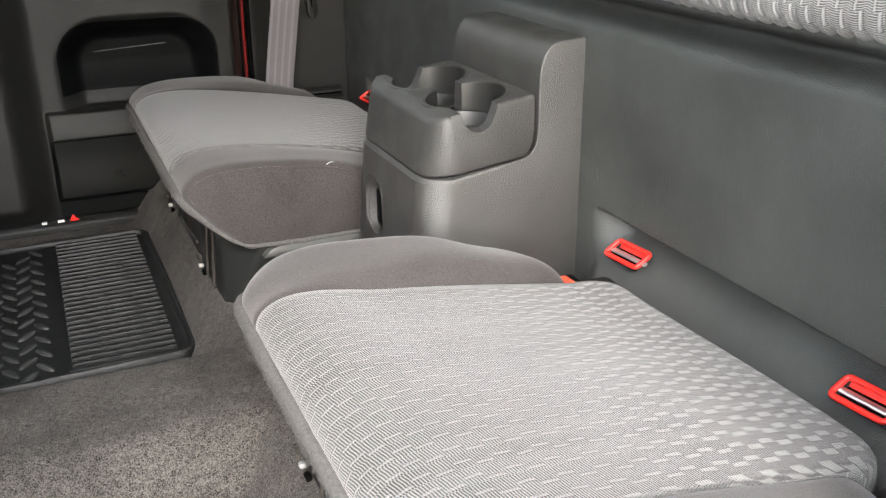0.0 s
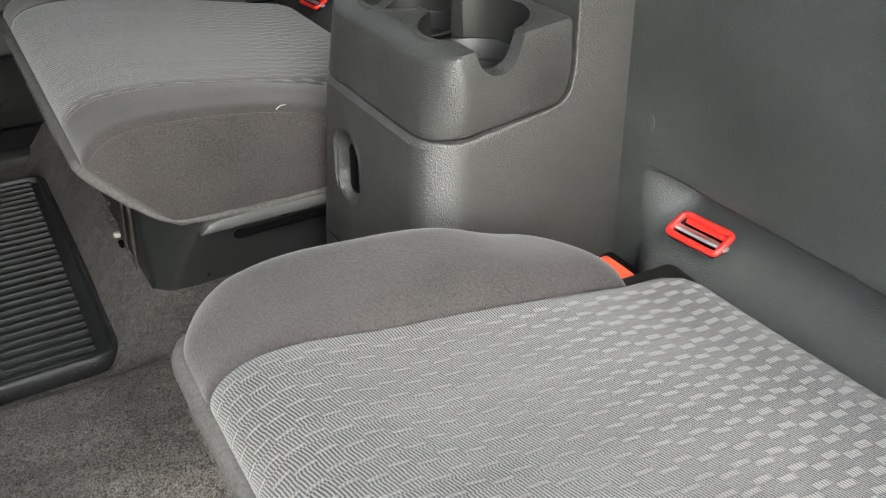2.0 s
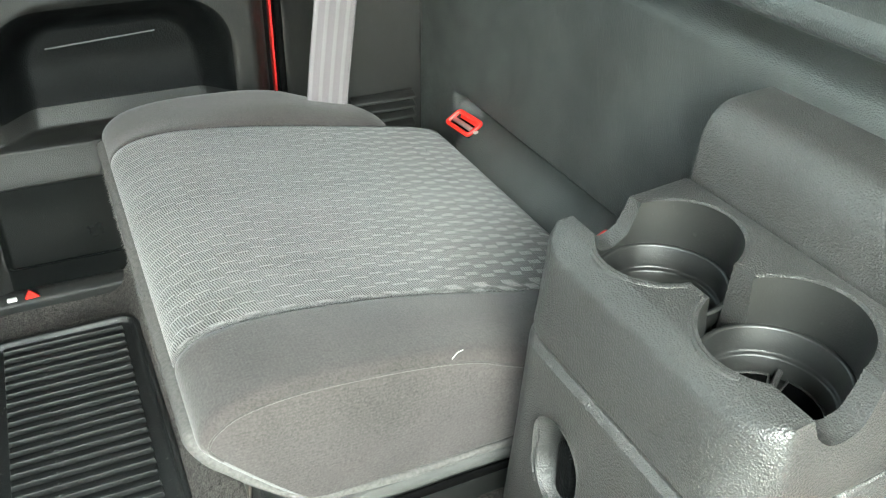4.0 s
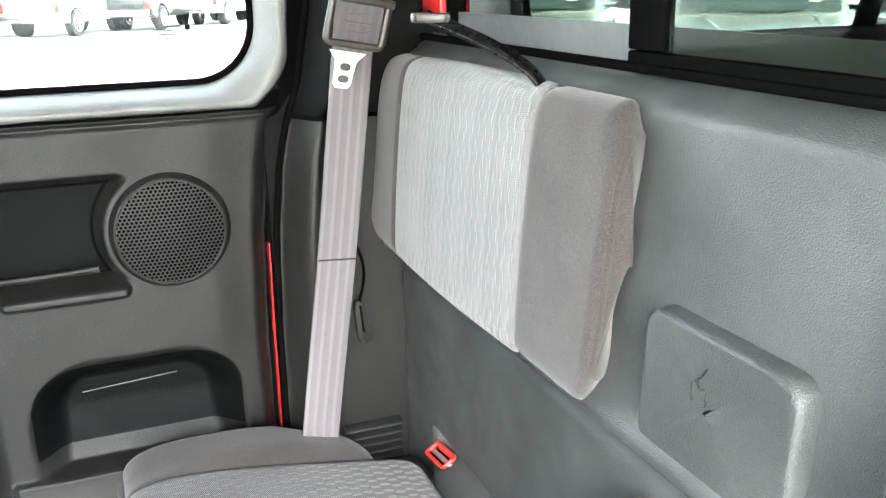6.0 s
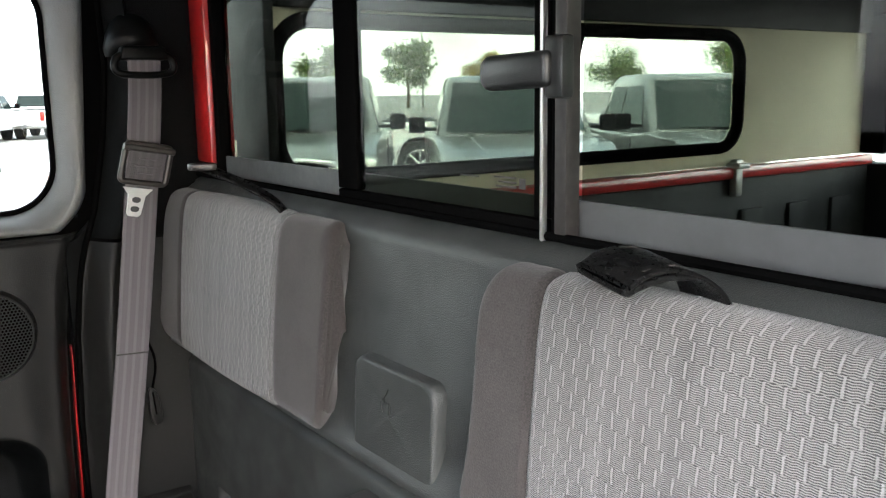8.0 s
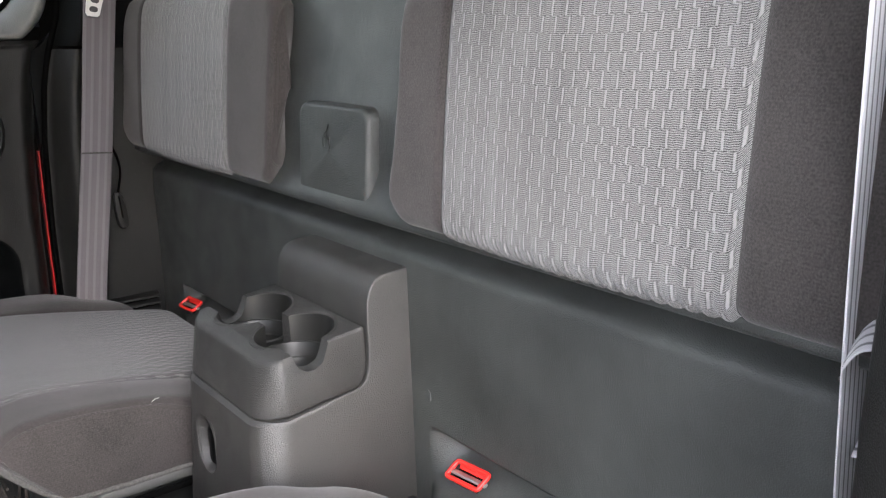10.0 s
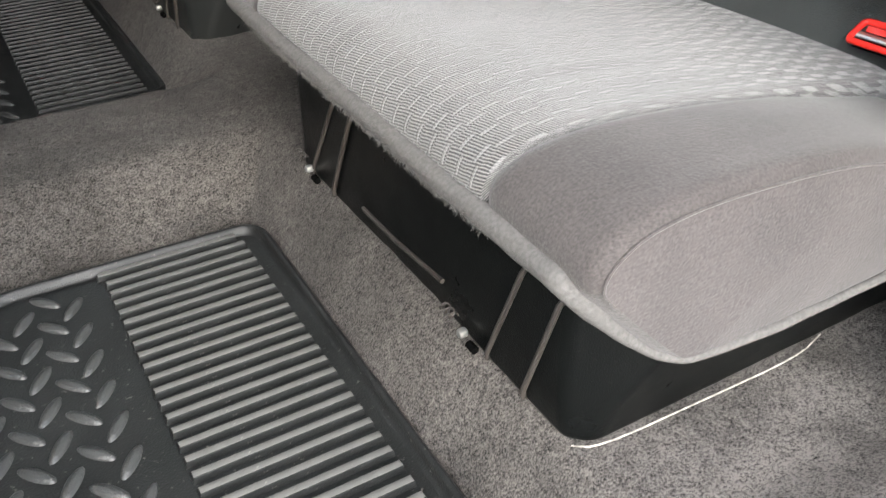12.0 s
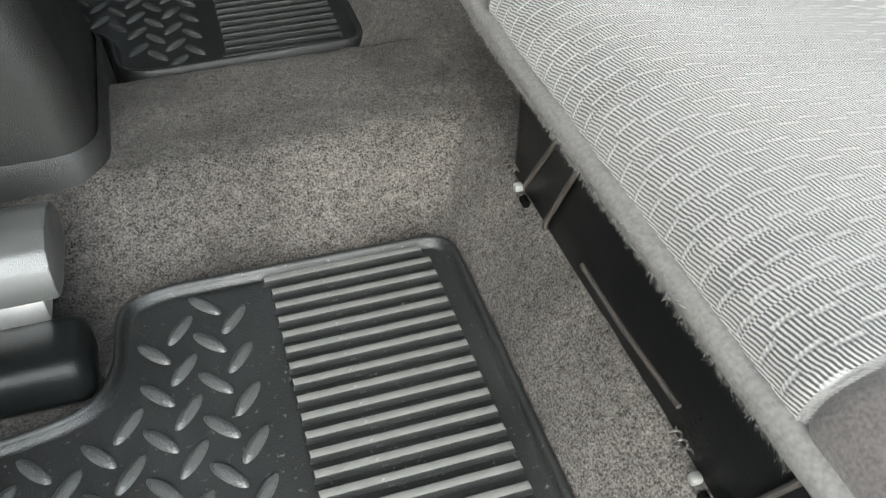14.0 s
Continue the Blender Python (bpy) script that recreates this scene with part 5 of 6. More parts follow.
# ---------------------------------------------------------------- seat belts
def seat_belt(flip, label, top, ux, c, drop, cloth="webbing"):
    """A belt along the points of top; ux: its width's direction; c: the adjuster's middle."""
    def Y(v):
        return v if not flip else 2 * MID - v
    s = -1.0 if flip else 1.0
    ux = np.array(ux) / np.linalg.norm(ux)
    c = np.array(c)
    ob = thing("seat_belt", (0.40, Y(1.43), 0.02), label, "seat belt", "rear seat belts")
    path = chaikin(top, 2, False)
    part("webbing", ribbon(path, ux, 0.047), cloth, ob, "grey striped webbing")
    # stitched fold low on the webbing
    mid = path[np.argmin(np.abs(path[:, 2] - 0.436))]
    part("stop_button", tube([mid - ux * 0.0225 + np.array((0, -0.001 * s, 0)), mid + ux * 0.0225 + np.array((0, -0.001 * s, 0))], 0.0013, 6), "buckle", ob, "stitched fold in the webbing")
    # adjuster frame and latch plate
    uz = np.array(drop) / np.linalg.norm(drop)
    off = np.cross(ux, uz)
    off = off * (1.0 if off[1] * s < 0 else -1.0)
    ux, uz = ux * 0.995 - uz * 0.105, uz * 0.995 + ux * 0.105
    ring = [c + ux * p + uz * q for p, q in rounded_rect(-0.032, 0.032, -0.0265, 0.0265, 0.006, 4)]
    part("adjuster_frame", tube(ring, 0.0042, 10, closed=True, flat=1.0), "buckle", ob, "grey plastic adjuster frame")
    P = np.array([[c + ux * p + uz * q + 0.003 * off for p in np.linspace(-0.026, 0.026, 8)] for q in np.linspace(-0.022, 0.022, 6)])
    part("adjuster_plate", sheet(P, np.array([[(p, q) for p in np.linspace(0, 0.052, 8)] for q in np.linspace(0, 0.044, 6)])), "dark_webbing", ob, "dark webbing threaded through the frame")
    part("crossbar", tube([c + ux * p + uz * 0.0215 + 0.004 * off for p in (-0.036, 0.0, 0.036)], 0.0046, 10), "buckle", ob, "upper bar with rounded ends")
    for q in (0.010, 0.0, -0.010):
        bar = [c + ux * p * (1 - abs(q) * 30) + uz * (q - 0.003) + 0.0036 * off for p in (-0.016, 0.016)]
        part("embossing", tube(bar, 0.0010, 6), "webbing", ob)
    tongue = [(-0.021, 0.0), (0.021, 0.0), (0.012, -0.010), (0.010, -0.036), (0.007, -0.040), (-0.007, -0.040), (-0.010, -0.036), (-0.012, -0.010)]
    t0 = c + uz * (-0.034) + 0.005 * off - 0.006 * ux
    bm = bmesh.new()
    a = [bm.verts.new(t0 + ux * p + uz * q) for p, q in tongue]
    b = [bm.verts.new(t0 + ux * p + uz * q + -0.003 * off) for p, q in tongue]
    bm.faces.new(a), bm.faces.new(b)
    for k in range(len(a)):
        bm.faces.new((a[k], a[(k + 1) % len(a)], b[(k + 1) % len(a)], b[k]))
    tg = part("latch_plate", bm_mesh(bm), "steel", ob, "bright steel latch plate")
    for q in (-0.017, -0.030):
        hole = [t0 + ux * p + uz * (q + r) + 0.0006 * off for p, r in chaikin([(-0.006, -0.0035), (0.006, -0.0035), (0.006, 0.0045), (-0.006, 0.0045)], 1)]
        m = bpy.data.meshes.new("mesh")
        m.from_pydata([tuple(h) for h in hole], [], [tuple(range(len(hole)))])
        part("slot", m, "dark_webbing", tg, "slot with the webbing behind it")
    # upper guide and its cover
    g = np.array((0.441, Y(1.436), 0.835))
    ring = [g + np.array((p, -0.004 * s, q)) for p, q in chaikin([(-0.034, -0.015), (0.034, -0.015), (0.044, -0.004), (0.036, 0.016), (-0.036, 0.016), (-0.044, -0.004)], 2)]
    part("guide_loop", tube(ring, 0.0052, 10, closed=True), "base", ob, "dark plastic belt guide")
    part("guide_bridge", prism([(g[0] - 0.035, g[2] + 0.006), (g[0] + 0.035, g[2] + 0.006), (g[0] + 0.030, g[2] + 0.026), (g[0] - 0.030, g[2] + 0.026)], "y", min(g[1] - 0.010 * s, g[1] + 0.012 * s), max(g[1] - 0.010 * s, g[1] + 0.012 * s), 0.005, 3), "base", ob, "dark plastic bridge over the webbing")
    P = []
    for q, w, d in ((0.0, 0.038, 0.020), (0.012, 0.040, 0.034), (0.030, 0.036, 0.036), (0.048, 0.028, 0.026), (0.058, 0.018, 0.010), (0.062, 0.006, 0.002)):
        P.append([(g[0] + w * math.cos(a), Y(1.486) - s * d * math.sin(a), g[2] + 0.012 + q) for a in np.linspace(-0.15, math.pi + 0.15, 24)])
    part("guide_cover", sheet(np.array(P)), "base", ob, "rounded dark cover")
    part("anchor_plate", box(path[-1] - np.array((0.012, 0.012, 0.012)), path[-1] + np.array((0.012, 0.012, 0.02)), 0.004), "dull_steel", ob)
    return ob


seat_belt(False, "grey webbing seat belt hanging beside the closed door",
          [(0.442, 1.435, 0.845), (0.440, 1.432, 0.80), (0.422, 1.408, 0.70), (0.410, 1.412, 0.60), (0.392, 1.420, 0.44), (0.372, 1.424, 0.30), (0.357, 1.428, 0.19), (0.345, 1.432, 0.05), (0.345, 1.434, 0.03)],
          (1.0, 0.03, -0.08), (0.4228, 1.399, 0.697), (0.13, -0.06, 0.985))
near_belt = seat_belt(True, "grey striped seat belt hanging at the open door side",
                      [(0.446, 0.240, 0.845), (0.445, 0.242, 0.80), (0.445, 0.250, 0.70), (0.451, 0.252, 0.60), (0.460, 0.254, 0.44), (0.473, 0.254, 0.27), (0.479, 0.250, 0.15), (0.480, 0.246, 0.05), (0.480, 0.244, 0.03)],
                      (0.97, 0.20, 0.0), (0.444, 0.252, 0.706), (-0.05, 0.0, 1.0), "side_lit_webbing")
fold = [(0.455, 0.253, 0.432), (0.450, 0.242, 0.449), (0.447, 0.226, 0.452), (0.449, 0.212, 0.440), (0.455, 0.210, 0.410), (0.459, 0.224, 0.388), (0.462, 0.246, 0.382)]
part("keeper", ribbon(chaikin(fold, 3, False), np.array((0.90, 0.25, 0.35)), 0.044), "side_lit_webbing", near_belt, "folded loop of the webbing")

# cord loops beside the belts
def cord_hook(flip, label):
    def Y(v):
        return v if not flip else 2 * MID - v
    ob = thing("cord_hook", (0.43, Y(1.468), 0.29), label, "hook", "cord pulls")
    part("cord", tube(chaikin([(0.412, Y(1.474), 0.445), (0.426, Y(1.466), 0.428), (0.437, Y(1.464), 0.39), (0.4275, Y(1.465), 0.350)], 2, False), 0.0020, 6), "gasket", ob, "thin black cord")
    pull = part("pull", prism(chaikin([(0.4195, 0.352), (0.4315, 0.352), (0.4385, 0.320), (0.4410, 0.299), (0.434, 0.291), (0.4235, 0.294), (0.4210, 0.320)], 1), "y", min(Y(1.461), Y(1.469)), max(Y(1.461), Y(1.469)), 0.0025), "trim", ob, "tapered dark grey pull")
    part("groove", tube([(0.4265, Y(1.4605), 0.346), (0.4300, Y(1.4605), 0.310)], 0.0014, 6), "gasket", pull)
    return ob


cord_hook(False, "thin black cord with a dark grey tapered pull")
cord_hook(True, "thin black cord with a tapered pull behind the striped belt")

# ---------------------------------------------------------------- pull straps above the pads
def pull_strap(pts, across, label, width):
    ob = thing("pull_strap", tuple(pts[-1]), label, "strap", "black pull straps")
    part("strap", ribbon(chaikin(pts, 3, False), np.array(across) / np.linalg.norm(across), width, 0.0035), "vinyl", ob)
    return ob


s1 = pull_strap([(0.496, 1.105, 0.645), (0.486, 1.108, 0.662), (0.470, 1.118, 0.676), (0.446, 1.140, 0.692), (0.414, 1.170, 0.709)], (0.62, 0.55, 0.45), "narrow black pull strap standing up behind the pad", 0.014)
part("tip", prism(chaikin([(0.400, 1.164), (0.412, 1.156), (0.428, 1.150), (0.432, 1.158), (0.418, 1.176), (0.404, 1.182)], 1), "z", 0.7035, 0.7115, 0.002), "buckle", s1, "grey stitched end")
WIDE = np.array((0.15, 0.98, 0.14)) / np.linalg.norm((0.15, 0.98, 0.14))
s2 = pull_strap([(0.508, 0.503, 0.636), (0.500, 0.503, 0.660), (0.486, 0.506, 0.676), (0.456, 0.509, 0.688), (0.430, 0.511, 0.687), (0.416, 0.511, 0.681)], WIDE, "wide flat black pull strap standing out over the pad", 0.050)
part("fold", ribbon(chaikin([(0.470, 0.507, 0.6805), (0.446, 0.509, 0.6835), (0.424, 0.511, 0.6800), (0.4145, 0.511, 0.6765), (0.413, 0.511, 0.6815)], 2, False), WIDE, 0.048, 0.0045), "vinyl", s2, "stitched turned-back end")
for off in (-0.020, 0.020):
    part("stitching", tube([tuple(np.array(p) + off * WIDE + np.array((0, 0, 0.0026))) for p in ((0.486, 0.506, 0.6745), (0.456, 0.509, 0.6865), (0.430, 0.511, 0.6855))], 0.0006, 5), "buckle", s2, "grey row of stitches")

# tether cover between the pads
cover = thing("tether_cover", (0.49, 0.85, 0.425), "dark plastic cover embossed with a child seat sign", "cover")
P = []
for s, x in ((1.03, 0.4995), (1.015, 0.486), (1.0, 0.4775), (0.975, 0.4738), (0.945, 0.4728), (0.915, 0.4725), (0.905, 0.4725), (0.89, 0.4725), (0.5, 0.4725), (0.02, 0.4725)):
    P.append([(x + 0.05 * (q - 0.478), 0.8485 + (p - 0.8485) * s, 0.478 + (q - 0.478) * s) for p, q in rounded_rect(0.776, 0.921, 0.4215, 0.526, 0.016, 8)])
part("plate", sheet(np.array(P), wrap_v=True), "wall", cover)


def emboss(pts, r=0.0008):
    return tube([(0.4724 + 0.05 * (q - 0.478), p, q) for p, q in chaikin(pts, 2, False)], r, 6)


SIGN = (0.857, 0.492)
for stroke in ([(-0.004, 0.013), (0.0, 0.006), (0.004, 0.003), (0.002, -0.002)], [(0.008, -0.001), (0.0085, -0.008), (0.006, -0.012)], [(-0.006, 0.000), (-0.0065, -0.011), (-0.005, -0.012)], [(0.006, 0.002), (0.000, -0.003), (-0.003, -0.001)]):
    part("sign", emboss([(SIGN[0] + p, SIGN[1] + q) for p, q in stroke], 0.0007), "trim", cover, "raised outline of a seat sign")
single("white_tag", prism([(0.838, 0.4165), (0.862, 0.4165), (0.865, 0.422), (0.860, 0.428), (0.842, 0.428), (0.835, 0.423)], "x", 0.4672, 0.4690), "white", "small white label showing under the cover", "label")

# red tab, and white chips painting daylight through the gap under the far door
catch = thing("door_catch", (0.0, 1.512, -0.014), "red plastic tab and white chips for daylight under the closed door", "catch")
part("tab", prism([(0.008, -0.0135), (0.024, -0.0135), (0.014, -0.003)], "y", 1.494, 1.498), "red", catch)
part("plate", box((-0.034, 1.494, -0.0135), (-0.026, 1.498, -0.010)), "white", catch, "white chip standing for daylight in the door gap")
part("plate", box((-0.010, 1.494, -0.0135), (0.000, 1.498, -0.010)), "white", catch)
# loose threads on the far seat
for x, y, z, dx, dy in ((0.188, 1.020, 0.2055, 0.004, -0.009), (0.288, 0.955, 0.2025, 0.011, 0.006)):
    single("lint_thread", tube([(x, y, z), (x + dx * 0.5, y + dy * 0.6, z + 0.0012), (x + dx, y + dy, z)], 0.0003, 5), "white", "short pale thread lying on the seat cloth", "lint", "loose threads")

# small marks on the lower panel
single("scuff_mark", prism(chaikin([(0.700, 0.232), (0.708, 0.236), (0.706, 0.246), (0.700, 0.243)], 2), "x", 0.4895, 0.4903), "frame", "small pale scuff on the rear panel", "mark")
plug = thing("panel_plug", (0.49, 0.259, 0.197), "round dished plug in the rear panel", "plug")
P = [[(0.4895 + dx, 0.259 + r * math.cos(a), 0.2125 + 1.05 * r * math.sin(a)) for a in np.linspace(0, 2 * np.pi, 32, endpoint=False)] for r, dx in ((0.0165, 0.002), (0.0155, -0.0012), (0.0142, -0.0020), (0.0130, -0.0012), (0.0115, 0.0012), (0.0004, 0.0018))]
part("dish", sheet(np.array(P), wrap_v=True), "wall", plug)
# ---------------------------------------------------------------- rubber floor mats
MAT_Z = -0.030


def floor_mat(flip, label):
    def Y(v):
        return v if not flip else 2 * MID - v
    ob = thing("floor_mat", (0.0, Y(0.455), MAT_Z - 0.01), label, "floor mat", "rubber floor mats")
    out = [(0.116, 0.674), (-0.112, 0.678), (-0.140, 0.662), (-0.142, 0.600), (-0.160, 0.576), (-0.215, 0.566), (-0.36, 0.566), (-0.36, 0.374), (-0.215, 0.374), (-0.160, 0.370), (-0.134, 0.352), (-0.124, 0.232), (0.112, 0.230)]
    corner = []
    n = len(out)
    for k in range(n):
        p, q, r = (np.array(out[(k + j) % n]) for j in (-1, 0, 1))
        d0, d1 = min(0.028, np.linalg.norm(p - q) * 0.45), min(0.028, np.linalg.norm(r - q) * 0.45)
        a, b = q + (p - q) / np.linalg.norm(p - q) * d0, q + (r - q) / np.linalg.norm(r - q) * d1
        for t in np.linspace(0, 1, 7):
            corner.append((1 - t) ** 2 * a + 2 * t * (1 - t) * q + t * t * b)
    corner = np.array(corner)
    poly = [(p[0], Y(p[1])) for p in corner]
    if flip:
        poly = poly[::-1]
    part("sheet", prism(poly, "z", MAT_Z - 0.010, MAT_Z), "rubber", ob, "black rubber sheet")
    t = np.roll(corner, -1, 0) - np.roll(corner, 1, 0)
    t /= np.linalg.norm(t, axis=1)[:, None]
    nrm = np.stack([t[:, 1], -t[:, 0]], 1)
    if np.dot(nrm[0], corner[0] - corner.mean(0)) < 0:
        nrm = -nrm
    prof = ((-0.012, 0.0003), (-0.0085, 0.0008), (-0.0072, 0.0055), (-0.0058, 0.0078), (-0.0030, 0.0080), (-0.0012, 0.0062), (0.001, -0.004), (0.001, -0.010))
    P = np.array([[(corner[k][0] + nrm[k][0] * o, Y(corner[k][1] + nrm[k][1] * o), MAT_Z + h) for o, h in prof] for k in range(len(corner))])
    part("rim", sheet(P, wrap_u=True, flip=flip), "rubber", ob, "raised rim")
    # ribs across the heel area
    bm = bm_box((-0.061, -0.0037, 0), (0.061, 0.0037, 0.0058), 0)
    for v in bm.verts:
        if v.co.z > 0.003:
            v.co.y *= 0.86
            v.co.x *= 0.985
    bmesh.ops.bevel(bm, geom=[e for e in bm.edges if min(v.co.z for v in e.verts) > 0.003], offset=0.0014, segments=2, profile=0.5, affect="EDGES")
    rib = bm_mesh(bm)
    # pale tops and black sides paint light and shade onto slightly worn ribs
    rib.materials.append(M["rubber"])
    rib.materials.append(M["lit_rib_rubber"])
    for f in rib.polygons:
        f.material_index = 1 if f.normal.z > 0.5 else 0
    # the far mat's ribs keep the dark rubber on top too
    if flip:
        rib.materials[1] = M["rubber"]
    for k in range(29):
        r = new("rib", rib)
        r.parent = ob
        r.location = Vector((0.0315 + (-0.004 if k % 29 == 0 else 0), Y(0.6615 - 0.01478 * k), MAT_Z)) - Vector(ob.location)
    # raised lozenges on the tread
    uvn = 18
    vs = [(0.0155 * math.cos(a) * s, 0.0050 * math.sin(a) * s, h) for s, h in ((1.0, 0), (0.9, 0.0016), (0.62, 0.0030), (0.02, 0.0036)) for a in np.linspace(0, 2 * np.pi, uvn, endpoint=False)]
    loz = sheet(np.array(vs).reshape(4, uvn, 3), wrap_v=True)
    # lozenges are paler than the sheet below them
    loz.materials.append(M["rim_rubber"])
    def inside(x, y):
        hit = False
        for k in range(len(corner)):
            (x0, y0), (x1, y1) = corner[k], corner[k - 1]
            if (y0 > y) != (y1 > y) and x < (x1 - x0) * (y - y0) / (y1 - y0) + x0:
                hit = not hit
        return hit
    for kind, x0, y0, turn in (("a", -0.0585, 0.6705, 55), ("b", -0.0770, 0.6525, -49)):
        for i in range(8):
            for j in range(12):
                x, y = x0 - 0.0376 * i, y0 - 0.0374 * j
                if not all(inside(x + dx, y + dy) for dx in (-0.021, 0.021) for dy in (-0.021, 0.021)):
                    continue
                o = new("lozenge", loz)
                o.parent = ob
                o.location = Vector((x, Y(y), MAT_Z)) - Vector(ob.location)
                o.rotation_euler = (0, 0, radians(-turn if flip else turn))
    return ob


floor_mat(False, "black rubber floor mat with ribs and raised lozenges on the carpet")
far_mat = floor_mat(True, "black rubber floor mat beside the closed door")
far_mat.location += Vector((0.010, -0.020, 0.004))

# ---------------------------------------------------------------- back of the front seats' mounts and centre console
fc = thing("front_console", (-0.30, 0.84, 0.0), "tall grey plastic rear end of the front centre console", "console")
P = []
for z, x, w, r in ((0.0, -0.128, 0.105, 0.030), (0.10, -0.137, 0.103, 0.030), (0.22, -0.160, 0.098, 0.030), (0.30, -0.180, 0.094, 0.028), (0.315, -0.190, 0.086, 0.025)):
    P.append([(p, q, z) for p, q in rounded_rect(-0.75, x, 0.865 - w, 0.865 + w, r, 7)])
P.append([((p + 0.45) * 0.05 - 0.45, (q - 0.865) * 0.05 + 0.865, 0.317) for p, q, _ in P[-1]])
part("shell", sheet(np.array(P), wrap_v=True), "trim", fc)
part("base_skirt", sheet(np.array([[(p, q, z) for p, q in rounded_rect(-0.75, x, 0.865 - w, 0.865 + w, 0.032, 7)] for z, x, w in ((-0.02, -0.122, 0.110), (0.040, -0.126, 0.1085), (0.046, -0.1295, 0.1055))]), wrap_v=True), "trim", fc, "moulded foot of the console")

for y, sx in ((0.655, 1), (0.275, 1)):
    rail = thing("seat_rail", (-0.3, y, -0.03), "black front seat rail foot with a grey plastic cover", "seat rail", "front seat rails")
    foot = bm_box((-0.50, y - 0.068, -0.038), (-0.150, y - 0.012, 0.004), 0)
    bmesh.ops.bevel(foot, geom=foot.edges[:], offset=0.014, segments=4, profile=0.5, affect="EDGES")
    part("foot", bm_mesh(foot), "base", rail, "rounded black foot")
    part("channel", prism([(y - 0.020, 0.000), (y + 0.018, 0.000), (y + 0.018, 0.028), (y - 0.020, 0.028)], "x", -0.55, -0.172, 0.003), "steel", rail, "bright steel channel")
    part("cover", prism(chaikin([(y - 0.032, 0.024), (y + 0.040, 0.024), (y + 0.044, 0.044), (y + 0.030, 0.066), (y - 0.020, 0.070), (y - 0.036, 0.050)], 1), "x", -0.62, -0.158, 0.003), "moulding", rail, "grey plastic rail cover")

# ---------------------------------------------------------------- the truck's bed and its cap, seen through the rear window
bed = thing("truck_bed", (1.5, MID, -0.2), "black-lined pickup bed with red rails", "truck bed")
part("bed_floor", box((0.66, 0.0, -0.02), (2.75, 1.70, 0.02)), "liner", bed)
for a, b in ((1.64, 1.70), (-0.02, 0.04)):
    part("bed_side", box((0.66, a, 0.02), (2.75, b, 0.546), 0.008), "liner", bed, "ribbed black bed liner")
    part("bed_rail", box((0.66, a - 0.015, 0.547), (2.75, b + 0.015, 0.579), 0.006), "red_paint", bed, "red painted bed rail")
    inner = a if a > 1 else b
    for k in range(9):
        x = 0.78 + 0.22 * k
        part("liner_rib", box((x, inner - 0.012, 0.03), (x + 0.10, inner + 0.012, 0.46), 0.006), "liner", bed)
part("bulkhead", box((0.62, 0.0, -0.02), (0.66, 1.70, 0.52), 0.006), "liner", bed)
part("tailgate", box((2.75, 0.0, -0.02), (2.80, 1.70, 0.55), 0.008), "liner", bed)
for x in (1.10, 2.05):
    part("clamp", merge(box((x, 1.615, 0.50), (x + 0.03, 1.64, 0.60), 0.006), box((x - 0.01, 1.60, 0.575), (x + 0.04, 1.645, 0.59), 0.005)), "dull_steel", bed, "steel cap clamp")

cap = thing("canopy", (1.5, MID, 0.56), "cream-lined canopy with wide tinted side windows on the bed", "canopy")


def cap_side(y0, y1):
    wall = prism([(0.66, 0.581), (2.75, 0.581), (2.70, 1.10), (0.68, 1.10)], "y", y0, y1)
    hole = prism([tuple(p) for p in rounded_rect(0.745, 2.10, 0.630, 0.925, 0.075, 8)], "y", y0 - 0.05, y1 + 0.05)
    side = part("cap_side", cut(wall, hole), "cap", cap, "cream coloured side wall")
    y = (y0 + y1) / 2
    part("window_gasket", tube([(p, y - 0.012, q) for p, q in rounded_rect(0.745, 2.10, 0.630, 0.925, 0.075, 8)], 0.016, 8, closed=True), "gasket", side, "black rubber gasket")
    part("window_pane", box((0.74, y - 0.002, 0.625), (2.105, y + 0.002, 0.93)), "glass", side).visible_shadow = False
    part("mullion", prism([(1.40, 0.62), (1.43, 0.62), (1.52, 0.93), (1.49, 0.93)], "y", y - 0.02, y + 0.005), "gasket", side)


cap_side(1.655, 1.680)
part("cap_lining", box((0.70, 1.640, 0.945), (2.72, 1.654, 1.098), 0.004), "liner", cap, "dark lining above the window")
part("cap_lining", box((0.70, 0.026, 0.945), (2.72, 0.040, 1.098), 0.004), "liner", cap)
cap_side(0.0, 0.025)
part("cap_roof", box((0.66, 0.0, 1.10), (2.75, 1.68, 1.13), 0.01), "liner", cap, "dark lined cap roof")
part("cap_front", prism([(0.0, 0.581), (1.68, 0.581), (1.68, 0.645), (0.0, 0.645)], "x", 0.665, 0.685), "cap", cap)
for a, b in ((0.0, 0.16), (1.52, 1.68)):
    part("cap_front_post", box((0.665, a, 0.645), (0.685, b, 1.10), 0.004), "liner", cap, "dark front post")
part("rear_frame", box((2.72, 0.0, 1.00), (2.76, 1.68, 1.10), 0.01), "gasket", cap)
for a, b in ((0.0, 0.10), (1.58, 1.68)):
    part("rear_post", box((2.72, a, 0.581), (2.76, b, 1.00), 0.01), "gasket", cap)

# plain outer side of this truck
shell = thing("red_pickup", (0, MID, -0.3), "red pickup whose cab stands open", "pickup truck")
part("side_panel", box((-2.6, 1.62, -0.30), (2.80, 1.72, -0.09), 0.02), "red_paint", shell)
part("side_panel", box((-2.6, -0.04, -0.30), (2.80, 0.03, -0.09), 0.02), "red_paint", shell)
part("corner_panel", box((0.345, 1.60, -0.09), (0.64, 1.70, 0.68), 0.02), "red_paint", shell)
